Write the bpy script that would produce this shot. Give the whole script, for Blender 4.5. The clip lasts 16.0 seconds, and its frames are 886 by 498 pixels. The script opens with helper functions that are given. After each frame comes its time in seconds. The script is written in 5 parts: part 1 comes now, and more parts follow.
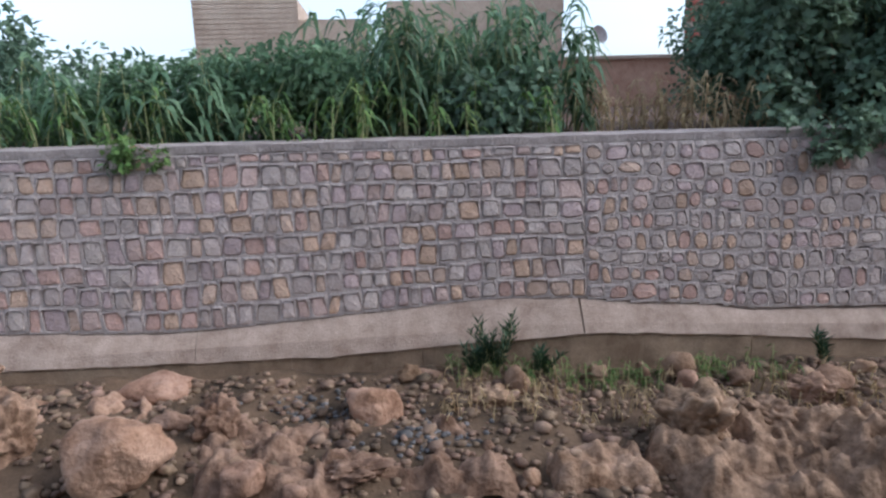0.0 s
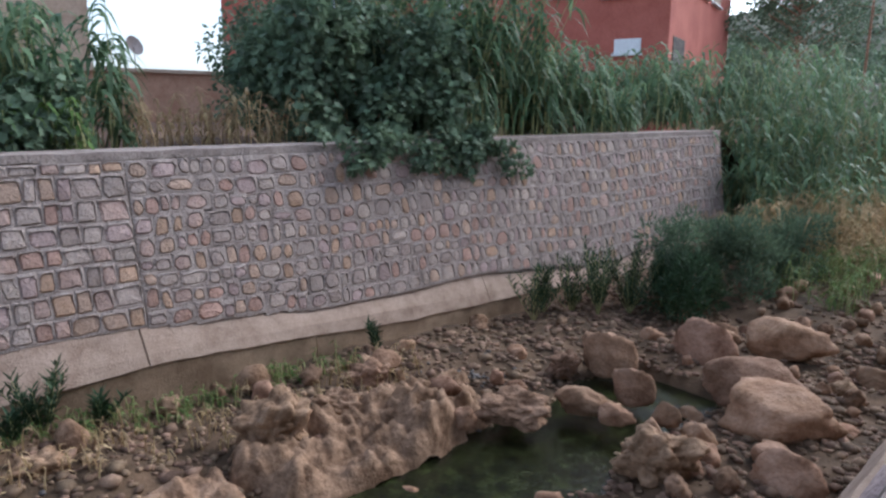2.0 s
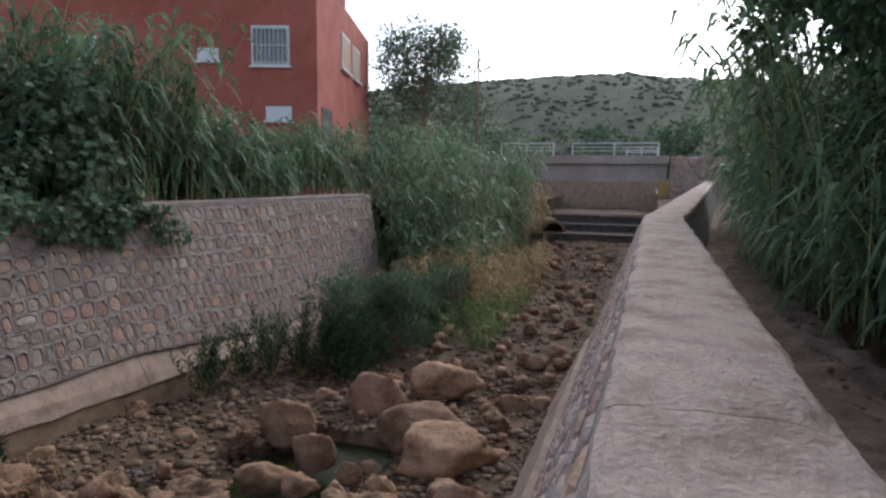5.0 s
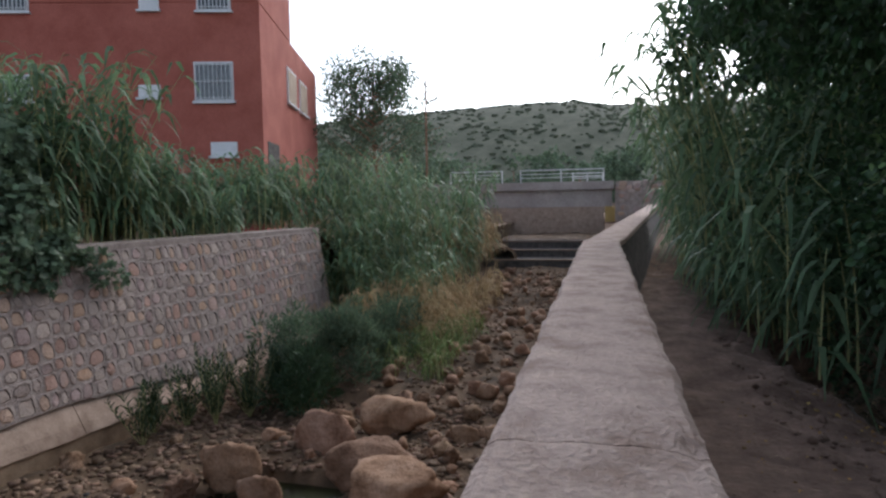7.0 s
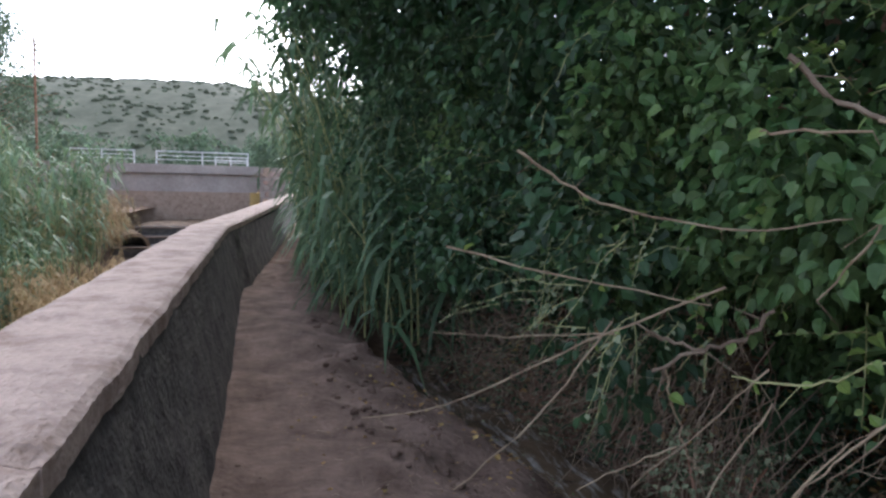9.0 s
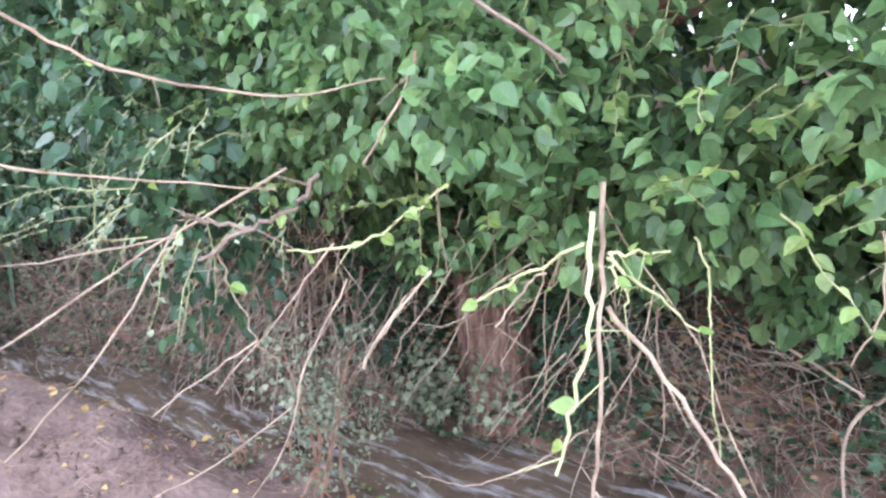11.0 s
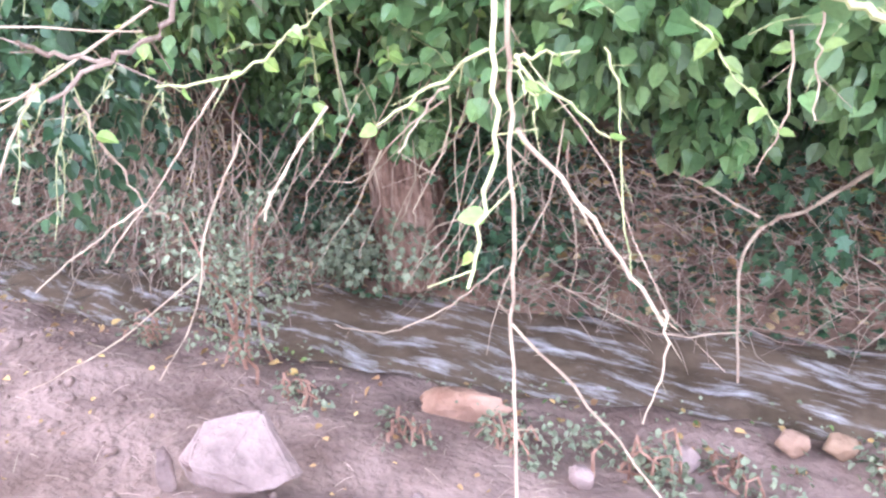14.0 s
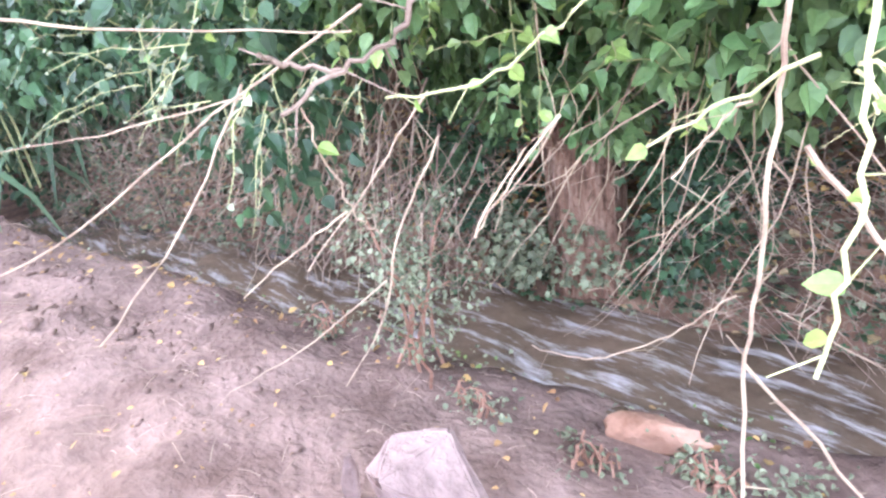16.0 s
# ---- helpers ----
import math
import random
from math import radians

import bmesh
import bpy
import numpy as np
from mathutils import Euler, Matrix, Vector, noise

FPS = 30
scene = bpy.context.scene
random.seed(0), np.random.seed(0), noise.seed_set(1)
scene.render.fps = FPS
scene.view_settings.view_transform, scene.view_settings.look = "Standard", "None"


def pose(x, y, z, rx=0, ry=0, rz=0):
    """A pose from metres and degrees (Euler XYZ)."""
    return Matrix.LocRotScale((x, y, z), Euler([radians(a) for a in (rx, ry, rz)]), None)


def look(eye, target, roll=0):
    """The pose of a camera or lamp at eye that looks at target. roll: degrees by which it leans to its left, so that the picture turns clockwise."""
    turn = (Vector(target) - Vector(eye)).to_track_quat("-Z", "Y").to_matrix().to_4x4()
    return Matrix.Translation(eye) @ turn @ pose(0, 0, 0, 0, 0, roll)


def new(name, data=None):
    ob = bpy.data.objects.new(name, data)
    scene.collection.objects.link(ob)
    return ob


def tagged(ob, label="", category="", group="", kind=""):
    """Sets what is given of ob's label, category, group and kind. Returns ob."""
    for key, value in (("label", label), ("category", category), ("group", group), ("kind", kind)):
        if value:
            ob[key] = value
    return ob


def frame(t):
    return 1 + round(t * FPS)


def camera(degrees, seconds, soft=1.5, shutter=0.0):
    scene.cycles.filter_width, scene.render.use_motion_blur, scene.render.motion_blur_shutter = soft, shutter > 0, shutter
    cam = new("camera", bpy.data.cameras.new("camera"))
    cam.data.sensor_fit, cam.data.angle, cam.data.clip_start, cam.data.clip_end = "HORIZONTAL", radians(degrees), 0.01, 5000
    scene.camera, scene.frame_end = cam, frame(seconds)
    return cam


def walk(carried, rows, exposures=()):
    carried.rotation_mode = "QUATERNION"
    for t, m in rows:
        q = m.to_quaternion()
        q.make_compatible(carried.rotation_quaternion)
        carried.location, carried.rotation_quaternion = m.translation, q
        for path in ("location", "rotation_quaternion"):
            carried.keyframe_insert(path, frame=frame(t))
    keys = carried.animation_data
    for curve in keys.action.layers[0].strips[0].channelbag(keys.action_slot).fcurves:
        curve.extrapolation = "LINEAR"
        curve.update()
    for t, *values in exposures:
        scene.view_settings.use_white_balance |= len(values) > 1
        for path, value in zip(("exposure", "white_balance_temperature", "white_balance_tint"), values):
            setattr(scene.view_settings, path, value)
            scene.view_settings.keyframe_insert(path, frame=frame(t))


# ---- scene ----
cam = camera(68.0, 16.0, soft=2.5)
PATH = [
    (0, (0.422, 0.514, 1.415), (0.624, 2.452, 0.963), -1.7),
    (0.5, (0.435, 0.471, 1.417), (0.905, 2.359, 0.955), -1.9),
    (1, (0.453, 0.498, 1.426), (1.287, 2.26, 0.983), -0.9),
    (1.5, (0.472, 0.56, 1.408), (1.573, 2.17, 0.968), 0.9),
    (2, (0.516, 0.563, 1.392), (1.86, 1.983, 0.97), -0.0),
    (2.5, (0.512, 0.628, 1.388), (2.061, 1.828, 0.987), 0.5),
    (3, (0.527, 0.673, 1.356), (2.201, 1.718, 1.033), 0.5),
    (3.5, (0.579, 0.678, 1.365), (2.388, 1.475, 1.062), 0.1),
    (4, (0.552, 0.674, 1.393), (2.415, 1.348, 1.121), -0.1),
    (6.5, (0.607, 0.587, 1.412), (2.524, 1.121, 1.22), 0.6),
    (7, (0.59, 0.483, 1.437), (2.529, 0.953, 1.297), -1.0),
    (7.5, (0.543, 0.284, 1.439), (2.525, 0.521, 1.31), -1.2),
    (8, (0.663, 0.121, 1.407), (2.655, 0.081, 1.235), -0.5),
    (8.5, (0.713, -0.029, 1.398), (2.691, -0.287, 1.246), 1.3),
    (9, (0.756, -0.139, 1.391), (2.674, -0.679, 1.216), 1.2),
    (9.5, (0.8, -0.186, 1.379), (2.587, -1.067, 1.206), -0.3),
    (10, (0.84, -0.26, 1.35), (2.444, -1.432, 1.116), -1.6),
    (10.2, (0.847, -0.28, 1.339), (2.371, -1.55, 1.087), -1.7),
    (12.3, (0.833, -0.404, 1.216), (1.897, -1.941, 0.504), -3.2),
    (12.5, (0.833, -0.41, 1.213), (1.873, -1.948, 0.47), -4.0),
    (13, (0.838, -0.422, 1.2), (1.832, -1.963, 0.401), -4.4),
    (13.5, (0.844, -0.418, 1.193), (1.823, -1.963, 0.384), -4.6),
    (14, (0.863, -0.395, 1.191), (1.88, -1.918, 0.389), -3.7),
    (14.5, (0.899, -0.382, 1.194), (1.999, -1.845, 0.387), -3.8),
    (15, (0.946, -0.376, 1.193), (2.172, -1.726, 0.374), -6.1),
    (15.5, (1.044, -0.417, 1.193), (2.331, -1.704, 0.364), -6.1),
    (16, (1.084, -0.427, 1.212), (2.423, -1.674, 0.404), -6.6),
]
EXPOSURES = [(0, 1.0, 5300, 10), (2, 1.05, 5450, 11), (3, 0.98, 5600, 11), (4, 0.65, 5700, 11), (7, 0.45, 5800, 11), (8.5, 0.65, 5800, 12), (9, 1.45, 5700, 13), (10, 3.1, 5700, 16), (12.5, 4.6, 5650, 30), (16, 4.6, 5700, 25)]
walk(cam, [(t, look(eye, target, roll)) for t, eye, target, roll in PATH], EXPOSURES)

# ---- light ----
world = bpy.data.worlds.new("sky")
scene.world = world
world.use_nodes = True
wn = world.node_tree
sky = wn.nodes.new("ShaderNodeTexSky")
sky.sky_type = "NISHITA"
sky.sun_disc = False
sky.sun_elevation = radians(32)
sky.sun_rotation = radians(98)
sky.dust_density = 2.0
sky.air_density = 1.0
wn.nodes["Background"].inputs["Strength"].default_value = 0.15
haze = wn.nodes.new("ShaderNodeHueSaturation")
haze.inputs["Saturation"].default_value = 0.45
wn.links.new(sky.outputs[0], haze.inputs["Color"])
wn.links.new(haze.outputs[0], wn.nodes["Background"].inputs["Color"])
sun_data = bpy.data.lights.new("sun", "SUN")
sun_data.energy = 0.9
sun_data.angle = radians(40)
sun_data.color = (1.0, 0.9, 0.78)
sun = new("sun", sun_data)
sun.matrix_world = look((26, -4, 22), (0, 3, 0))

rng = np.random.default_rng(7)
rnd = random.Random(5)


# ---- materials ----
def mat(name, a, b, scale=6.0, rough=0.85, bump=0.3, fine=40.0, vary=0.0, islands=False, spec=0.3, metal=0.0, trans=0.0, detail=6.0, third=None, palette=(), stretch=1.0):
    """Two colours mixed by noise at two scales, with relief; vary: brightness differs from piece to piece."""
    m = bpy.data.materials.new(name)
    m.use_nodes = True
    n, l = m.node_tree.nodes, m.node_tree.links
    bs = n["Principled BSDF"]
    tc = n.new("ShaderNodeTexCoord")
    geo = n.new("ShaderNodeNewGeometry")
    big = n.new("ShaderNodeTexNoise")
    big.inputs["Scale"].default_value = scale
    big.inputs["Detail"].default_value = detail
    big.inputs["Roughness"].default_value = 0.65
    l.new(geo.outputs["Position"], big.inputs["Vector"])
    if stretch != 1.0:
        longer = n.new("ShaderNodeMapping")
        longer.inputs["Scale"].default_value = (1, 1, stretch)
        l.new(geo.outputs["Position"], longer.inputs["Vector"])
        l.new(longer.outputs[0], big.inputs["Vector"])
    small = n.new("ShaderNodeTexNoise")
    small.inputs["Scale"].default_value = fine
    small.inputs["Detail"].default_value = 4.0
    l.new(geo.outputs["Position"], small.inputs["Vector"])
    ramp = n.new("ShaderNodeValToRGB")
    ramp.color_ramp.elements[0].position, ramp.color_ramp.elements[1].position = 0.35, 0.65
    ramp.color_ramp.elements[0].color, ramp.color_ramp.elements[1].color = (*a, 1), (*b, 1)
    if third:
        e = ramp.color_ramp.elements.new(0.5)
        e.color = (*third, 1)
    l.new(big.outputs["Fac"], ramp.inputs["Fac"])
    hsv = n.new("ShaderNodeHueSaturation")
    l.new(ramp.outputs["Color"], hsv.inputs["Color"])
    val = n.new("ShaderNodeMapRange")
    val.inputs["To Min"].default_value, val.inputs["To Max"].default_value = 0.72, 1.28
    l.new(small.outputs["Fac"], val.inputs["Value"])
    out = val.outputs[0]
    if vary:
        src = geo.outputs["Random Per Island"]
        if not islands:
            src = n.new("ShaderNodeObjectInfo").outputs["Random"]
        mr = n.new("ShaderNodeMapRange")
        mr.inputs["To Min"].default_value, mr.inputs["To Max"].default_value = 1 - vary, 1 + vary
        l.new(src, mr.inputs["Value"])
        mul = n.new("ShaderNodeMath")
        mul.operation = "MULTIPLY"
        l.new(out, mul.inputs[0])
        l.new(mr.outputs[0], mul.inputs[1])
        out = mul.outputs[0]
        hr = n.new("ShaderNodeMapRange")
        hr.inputs["To Min"].default_value, hr.inputs["To Max"].default_value = 0.5 - vary * 0.03, 0.5 + vary * 0.03
        m2 = n.new("ShaderNodeMath")
        m2.operation = "FRACT"
        m3 = n.new("ShaderNodeMath")
        m3.operation = "MULTIPLY"
        m3.inputs[1].default_value = 7.31
        l.new(src, m3.inputs[0])
        l.new(m3.outputs[0], m2.inputs[0])
        l.new(m2.outputs[0], hr.inputs["Value"])
        l.new(hr.outputs[0], hsv.inputs["Hue"])
    if palette:
        pr = n.new("ShaderNodeValToRGB")
        pr.color_ramp.interpolation = "CONSTANT"
        el = pr.color_ramp.elements
        el[0].color, el[1].color, el[1].position = (*palette[0], 1), (*palette[1], 1), 1 / len(palette)
        for k, c in enumerate(palette[2:], 2):
            el.new(k / len(palette)).color = (*c, 1)
        l.new(m2.outputs[0], pr.inputs["Fac"])
        pm = n.new("ShaderNodeMix")
        pm.data_type = "RGBA"
        pm.inputs[0].default_value = 0.62
        l.new(ramp.outputs["Color"], pm.inputs[6])
        l.new(pr.outputs["Color"], pm.inputs[7])
        l.new(pm.outputs[2], hsv.inputs["Color"])
    l.new(out, hsv.inputs["Value"])
    l.new(hsv.outputs["Color"], bs.inputs["Base Color"])
    bs.inputs["Roughness"].default_value = rough
    bs.inputs["Specular IOR Level"].default_value = spec
    bs.inputs["Metallic"].default_value = metal
    if bump:
        bp = n.new("ShaderNodeBump")
        bp.inputs["Strength"].default_value = bump
        bp.inputs["Distance"].default_value = 0.02
        add = n.new("ShaderNodeMath")
        add.operation = "ADD"
        l.new(big.outputs["Fac"], add.inputs[0])
        l.new(small.outputs["Fac"], add.inputs[1])
        l.new(add.outputs[0], bp.inputs["Height"])
        l.new(bp.outputs["Normal"], bs.inputs["Normal"])
    if trans:
        tr = n.new("ShaderNodeBsdfTranslucent")
        l.new(hsv.outputs["Color"], tr.inputs["Color"])
        mix = n.new("ShaderNodeMixShader")
        mix.inputs["Fac"].default_value = trans
        l.new(bs.outputs[0], mix.inputs[1])
        l.new(tr.outputs[0], mix.inputs[2])
        l.new(mix.outputs[0], n["Material Output"].inputs["Surface"])
    return m


MORTAR = mat("mortar", (0.29, 0.235, 0.205), (0.44, 0.365, 0.32), 5.0, 0.95, 1.0, 35)
STONE = mat("wall_stone", (0.27, 0.19, 0.15), (0.42, 0.33, 0.28), 5.0, 0.92, 0.9, 30, vary=0.18, third=(0.33, 0.26, 0.24), palette=((0.47, 0.33, 0.26), (0.42, 0.31, 0.28), (0.53, 0.34, 0.2), (0.4, 0.32, 0.27), (0.5, 0.41, 0.34), (0.47, 0.27, 0.2), (0.43, 0.35, 0.3), (0.5, 0.33, 0.23)))
STONE_REST = mat("wall_stone_rest", (0.27, 0.19, 0.15), (0.42, 0.33, 0.28), 5.0, 0.92, 0.9, 30, vary=0.18, islands=True, third=(0.33, 0.26, 0.24), palette=((0.47, 0.33, 0.26), (0.42, 0.31, 0.28), (0.53, 0.34, 0.2), (0.4, 0.32, 0.27), (0.5, 0.41, 0.34), (0.47, 0.27, 0.2), (0.43, 0.35, 0.3), (0.5, 0.33, 0.23)))
CONCRETE = mat("footing_concrete", (0.27, 0.19, 0.14), (0.43, 0.32, 0.245), 3.2, 0.92, 0.6, 45, third=(0.36, 0.265, 0.2))
FOOTING_LOW = mat("stained_footing", (0.17, 0.112, 0.068), (0.34, 0.24, 0.155), 2.0, 0.92, 0.4, 45)
CAP = mat("cap_concrete", (0.33, 0.235, 0.185), (0.56, 0.435, 0.36), 5.0, 0.92, 1.0, 45, third=(0.48, 0.37, 0.31))
DARKWALL = mat("dark_render", (0.06, 0.055, 0.05), (0.16, 0.14, 0.125), 5.0, 0.95, 1.0, 30)
BED = mat("river_soil", (0.045, 0.03, 0.017), (0.165, 0.105, 0.062), 1.6, 0.95, 0.6, 30)
ROCK = mat("boulder_rock", (0.17, 0.092, 0.05), (0.39, 0.25, 0.165), 3.0, 0.9, 1.0, 22, vary=0.25, third=(0.3, 0.18, 0.11))
TUFA = mat("pitted_rock", (0.12, 0.066, 0.035), (0.35, 0.225, 0.145), 4.0, 0.95, 1.0, 16, vary=0.2)
PEBBLE = mat("pebble", (0.1, 0.064, 0.04), (0.28, 0.185, 0.122), 4.0, 0.85, 0.3, 60, vary=0.4, islands=True)
DIRT = mat("path_dirt", (0.13, 0.083, 0.06), (0.29, 0.2, 0.155), 3.2, 0.97, 1.0, 26)
BANK = mat("bank_soil", (0.07, 0.043, 0.028), (0.24, 0.145, 0.09), 4.0, 0.97, 0.8, 30)
BARK = mat("bark", (0.2, 0.1, 0.06), (0.42, 0.24, 0.16), 9.0, 0.95, 1.0, 40)
TRUNK = mat("fibrous_bark", (0.11, 0.058, 0.036), (0.34, 0.22, 0.155), 20.0, 0.95, 1.0, 45, third=(0.22, 0.128, 0.082), stretch=0.2)
TWIG = mat("twig", (0.25, 0.17, 0.11), (0.46, 0.36, 0.23), 8.0, 0.8, 0.2, 60, vary=0.25, islands=True)
DARKTWIG = mat("grey_branch", (0.14, 0.095, 0.065), (0.3, 0.225, 0.16), 8.0, 0.85, 0.4, 60)
BRUSH = mat("dead_brush", (0.19, 0.128, 0.09), (0.44, 0.335, 0.24), 8.0, 0.9, 0.2, 60, vary=0.35, islands=True)
GREENTWIG = mat("green_twig", (0.28, 0.3, 0.12), (0.45, 0.42, 0.2), 8.0, 0.7, 0.2, 60)
LEAF = mat("mulberry_leaf", (0.075, 0.155, 0.05), (0.2, 0.3, 0.11), 3.0, 0.45, 0.1, 80, vary=0.45, islands=True, spec=0.5, trans=0.4)
# ivy, and mulberry leaves with the deep shade put into their dark base colour
IVY_SHADED = mat("ivy_shaded_leaf", (0.03, 0.075, 0.03), (0.08, 0.145, 0.06), 3.0, 0.5, 0.1, 80, vary=0.45, islands=True, spec=0.5, trans=0.3)
YOUNG = mat("young_leaf", (0.17, 0.27, 0.06), (0.32, 0.42, 0.12), 5.0, 0.42, 0.1, 80, vary=0.35, islands=True, spec=0.5, trans=0.45)
DUSTY = mat("dusty_leaf", (0.15, 0.17, 0.095), (0.29, 0.315, 0.19), 4.0, 0.7, 0.1, 60, vary=0.35, islands=True, trans=0.25)
FARSCRUB = mat("far_scrub", (0.08, 0.095, 0.06), (0.13, 0.14, 0.09), 0.3, 1.0, 0.0, 2.0, vary=0.3, islands=True)
BUSH = mat("bush_leaf", (0.09, 0.138, 0.085), (0.185, 0.25, 0.15), 1.5, 0.6, 0.1, 60, vary=0.4, islands=True, trans=0.3)
CANE = mat("cane_leaf", (0.095, 0.165, 0.085), (0.2, 0.285, 0.15), 1.2, 0.55, 0.1, 50, vary=0.4, islands=True, trans=0.4)
OLEANDER = mat("oleander_leaf", (0.025, 0.055, 0.025), (0.06, 0.1, 0.045), 2.0, 0.55, 0.1, 60, vary=0.35, islands=True, trans=0.2)
DRYGRASS = mat("dry_grass", (0.36, 0.25, 0.12), (0.55, 0.42, 0.24), 1.5, 0.9, 0.1, 40, vary=0.3, islands=True, trans=0.3)
GRASS = mat("grass", (0.07, 0.14, 0.03), (0.17, 0.24, 0.07), 1.5, 0.7, 0.1, 40, vary=0.4, islands=True, trans=0.3)
DEADLEAF = mat("dead_leaf", (0.22, 0.11, 0.05), (0.5, 0.34, 0.12), 6.0, 0.8, 0.2, 50, vary=0.4, islands=True)
RED = mat("red_render", (0.36, 0.105, 0.075), (0.46, 0.15, 0.11), 0.7, 0.9, 0.15, 18)
TAN = mat("tan_block", (0.4, 0.3, 0.22), (0.52, 0.41, 0.31), 0.8, 0.92, 0.3, 12)
BRICKRED = mat("mud_brick", (0.36, 0.2, 0.13), (0.5, 0.32, 0.22), 1.2, 0.95, 0.4, 15)
WHITE = mat("white_paint", (0.7, 0.7, 0.7), (0.82, 0.82, 0.82), 3.0, 0.6, 0.05, 40)
BRIDGE = mat("bridge_concrete", (0.36, 0.31, 0.28), (0.48, 0.42, 0.38), 0.8, 0.9, 0.2, 10)
OCHRE = mat("ochre_paint", (0.5, 0.34, 0.12), (0.62, 0.44, 0.18), 1.0, 0.85, 0.2, 15)
HILL = mat("hill_scrub", (0.085, 0.095, 0.062), (0.15, 0.152, 0.105), 0.12, 1.0, 0.0, 1.2)
GLASS = mat("dark_glass", (0.04, 0.05, 0.06), (0.07, 0.08, 0.09), 1.0, 0.08, 0.0, 5, spec=0.8)
WATER = mat("stream_water", (0.075, 0.052, 0.032), (0.18, 0.128, 0.082), 2.0, 0.06, 0.25, 14, spec=0.7)
POOL = mat("still_pool_water", (0.006, 0.006, 0.004), (0.03, 0.036, 0.012), 5.0, 0.14, 0.3, 20, spec=0.3)
wt = WATER.node_tree
streak = wt.nodes.new("ShaderNodeTexNoise")
streak.inputs["Scale"].default_value, streak.inputs["Detail"].default_value, streak.inputs["Roughness"].default_value = 3.2, 9.0, 0.7
squeeze = wt.nodes.new("ShaderNodeMapping")
squeeze.inputs["Rotation"].default_value = (0, 0, radians(-12))
squeeze.inputs["Scale"].default_value = (0.9, 4.5, 1.0)
spot_geo = wt.nodes.new("ShaderNodeNewGeometry")
wt.links.new(spot_geo.outputs["Position"], squeeze.inputs["Vector"])
wt.links.new(squeeze.outputs[0], streak.inputs["Vector"])
cut_off = wt.nodes.new("ShaderNodeMapRange")
cut_off.inputs["From Min"].default_value, cut_off.inputs["From Max"].default_value = 0.51, 0.67
wt.links.new(streak.outputs["Fac"], cut_off.inputs["Value"])
whiten = wt.nodes.new("ShaderNodeMix")
whiten.data_type = "RGBA"
wt.links.new(cut_off.outputs[0], whiten.inputs[0])
base_in = wt.nodes["Principled BSDF"].inputs["Base Color"]
wt.links.new(base_in.links[0].from_socket, whiten.inputs[6])
whiten.inputs[7].default_value = (0.5, 0.465, 0.43, 1)
wt.links.new(whiten.outputs[2], base_in)
PALE = mat("pale_pink_stone", (0.19, 0.13, 0.105), (0.34, 0.245, 0.2), 6.0, 0.9, 0.8, 30)
GREYSTONE = mat("grey_gravel", (0.085, 0.078, 0.074), (0.16, 0.148, 0.138), 6.0, 0.85, 0.3, 60, vary=0.3, islands=True)


# ---- builders ----
def link(name, verts, faces, material, parent=None, label="", smooth=False):
    me = bpy.data.meshes.new(name)
    me.from_pydata([tuple(map(float, v)) for v in verts], [], faces)
    me.materials.append(material)
    if smooth:
        me.polygons.foreach_set("use_smooth", [True] * len(me.polygons))
    me.update()
    ob = new(name, me)
    if parent is not None:
        ob.parent = parent
    if label:
        ob["label"] = label
    return ob


def part(name, bm, material, parent=None, label="", smooth=False):
    me = bpy.data.meshes.new(name)
    bm.normal_update()
    bm.to_mesh(me)
    bm.free()
    me.materials.append(material)
    if smooth:
        me.polygons.foreach_set("use_smooth", [True] * len(me.polygons))
    ob = new(name, me)
    if parent is not None:
        ob.parent = parent
    if label:
        ob["label"] = label
    return ob


def box(lo, hi, bevel=0.0, m=None):
    bm = bmesh.new()
    bmesh.ops.create_cube(bm, size=1.0)
    lo, hi = Vector(lo), Vector(hi)
    for v in bm.verts:
        v.co = Vector([lo[k] + (v.co[k] + 0.5) * (hi[k] - lo[k]) for k in range(3)])
    if bevel:
        bmesh.ops.bevel(bm, geom=bm.edges[:], offset=bevel, segments=2, affect="EDGES")
    if m is not None:
        bmesh.ops.transform(bm, matrix=m, verts=bm.verts)
    return bm


def thing(name, label, category, at=(0, 0, 0), group="", kind=""):
    e = new(name)
    e.location = at
    return tagged(e, label, category, group, kind)


def setting(ob, label, category="structure"):
    return tagged(ob, label, category, "", "structure")


class Pile:
    """Collects many small pieces into one mesh."""

    def __init__(self):
        self.v, self.f, self.n = [], [], 0

    def add(self, verts, faces):
        self.v.append(np.asarray(verts, float))
        self.f.extend([tuple(int(i) + self.n for i in q) for q in faces])
        self.n += len(verts)

    def make(self, name, material, parent=None, label="", smooth=False):
        v = np.concatenate(self.v) if self.v else np.zeros((0, 3))
        return link(name, v, self.f, material, parent, label, smooth)


def tube(pile, pts, r0, r1, sides=5):
    """A tapered round stem along pts."""
    pts = [Vector(p) for p in pts]
    vs, fs = [], []
    for i, p in enumerate(pts):
        d = (pts[min(i + 1, len(pts) - 1)] - pts[max(i - 1, 0)]).normalized()
        a = d.orthogonal().normalized()
        b = d.cross(a)
        r = r0 + (r1 - r0) * i / (len(pts) - 1)
        for k in range(sides):
            w = 2 * math.pi * k / sides
            vs.append(p + (a * math.cos(w) + b * math.sin(w)) * r)
        if i:
            o = (i - 1) * sides
            fs += [(o + k, o + (k + 1) % sides, o + sides + (k + 1) % sides, o + sides + k) for k in range(sides)]
    fs.append(tuple(range((len(pts) - 1) * sides, len(pts) * sides)))
    pile.add(vs, fs)


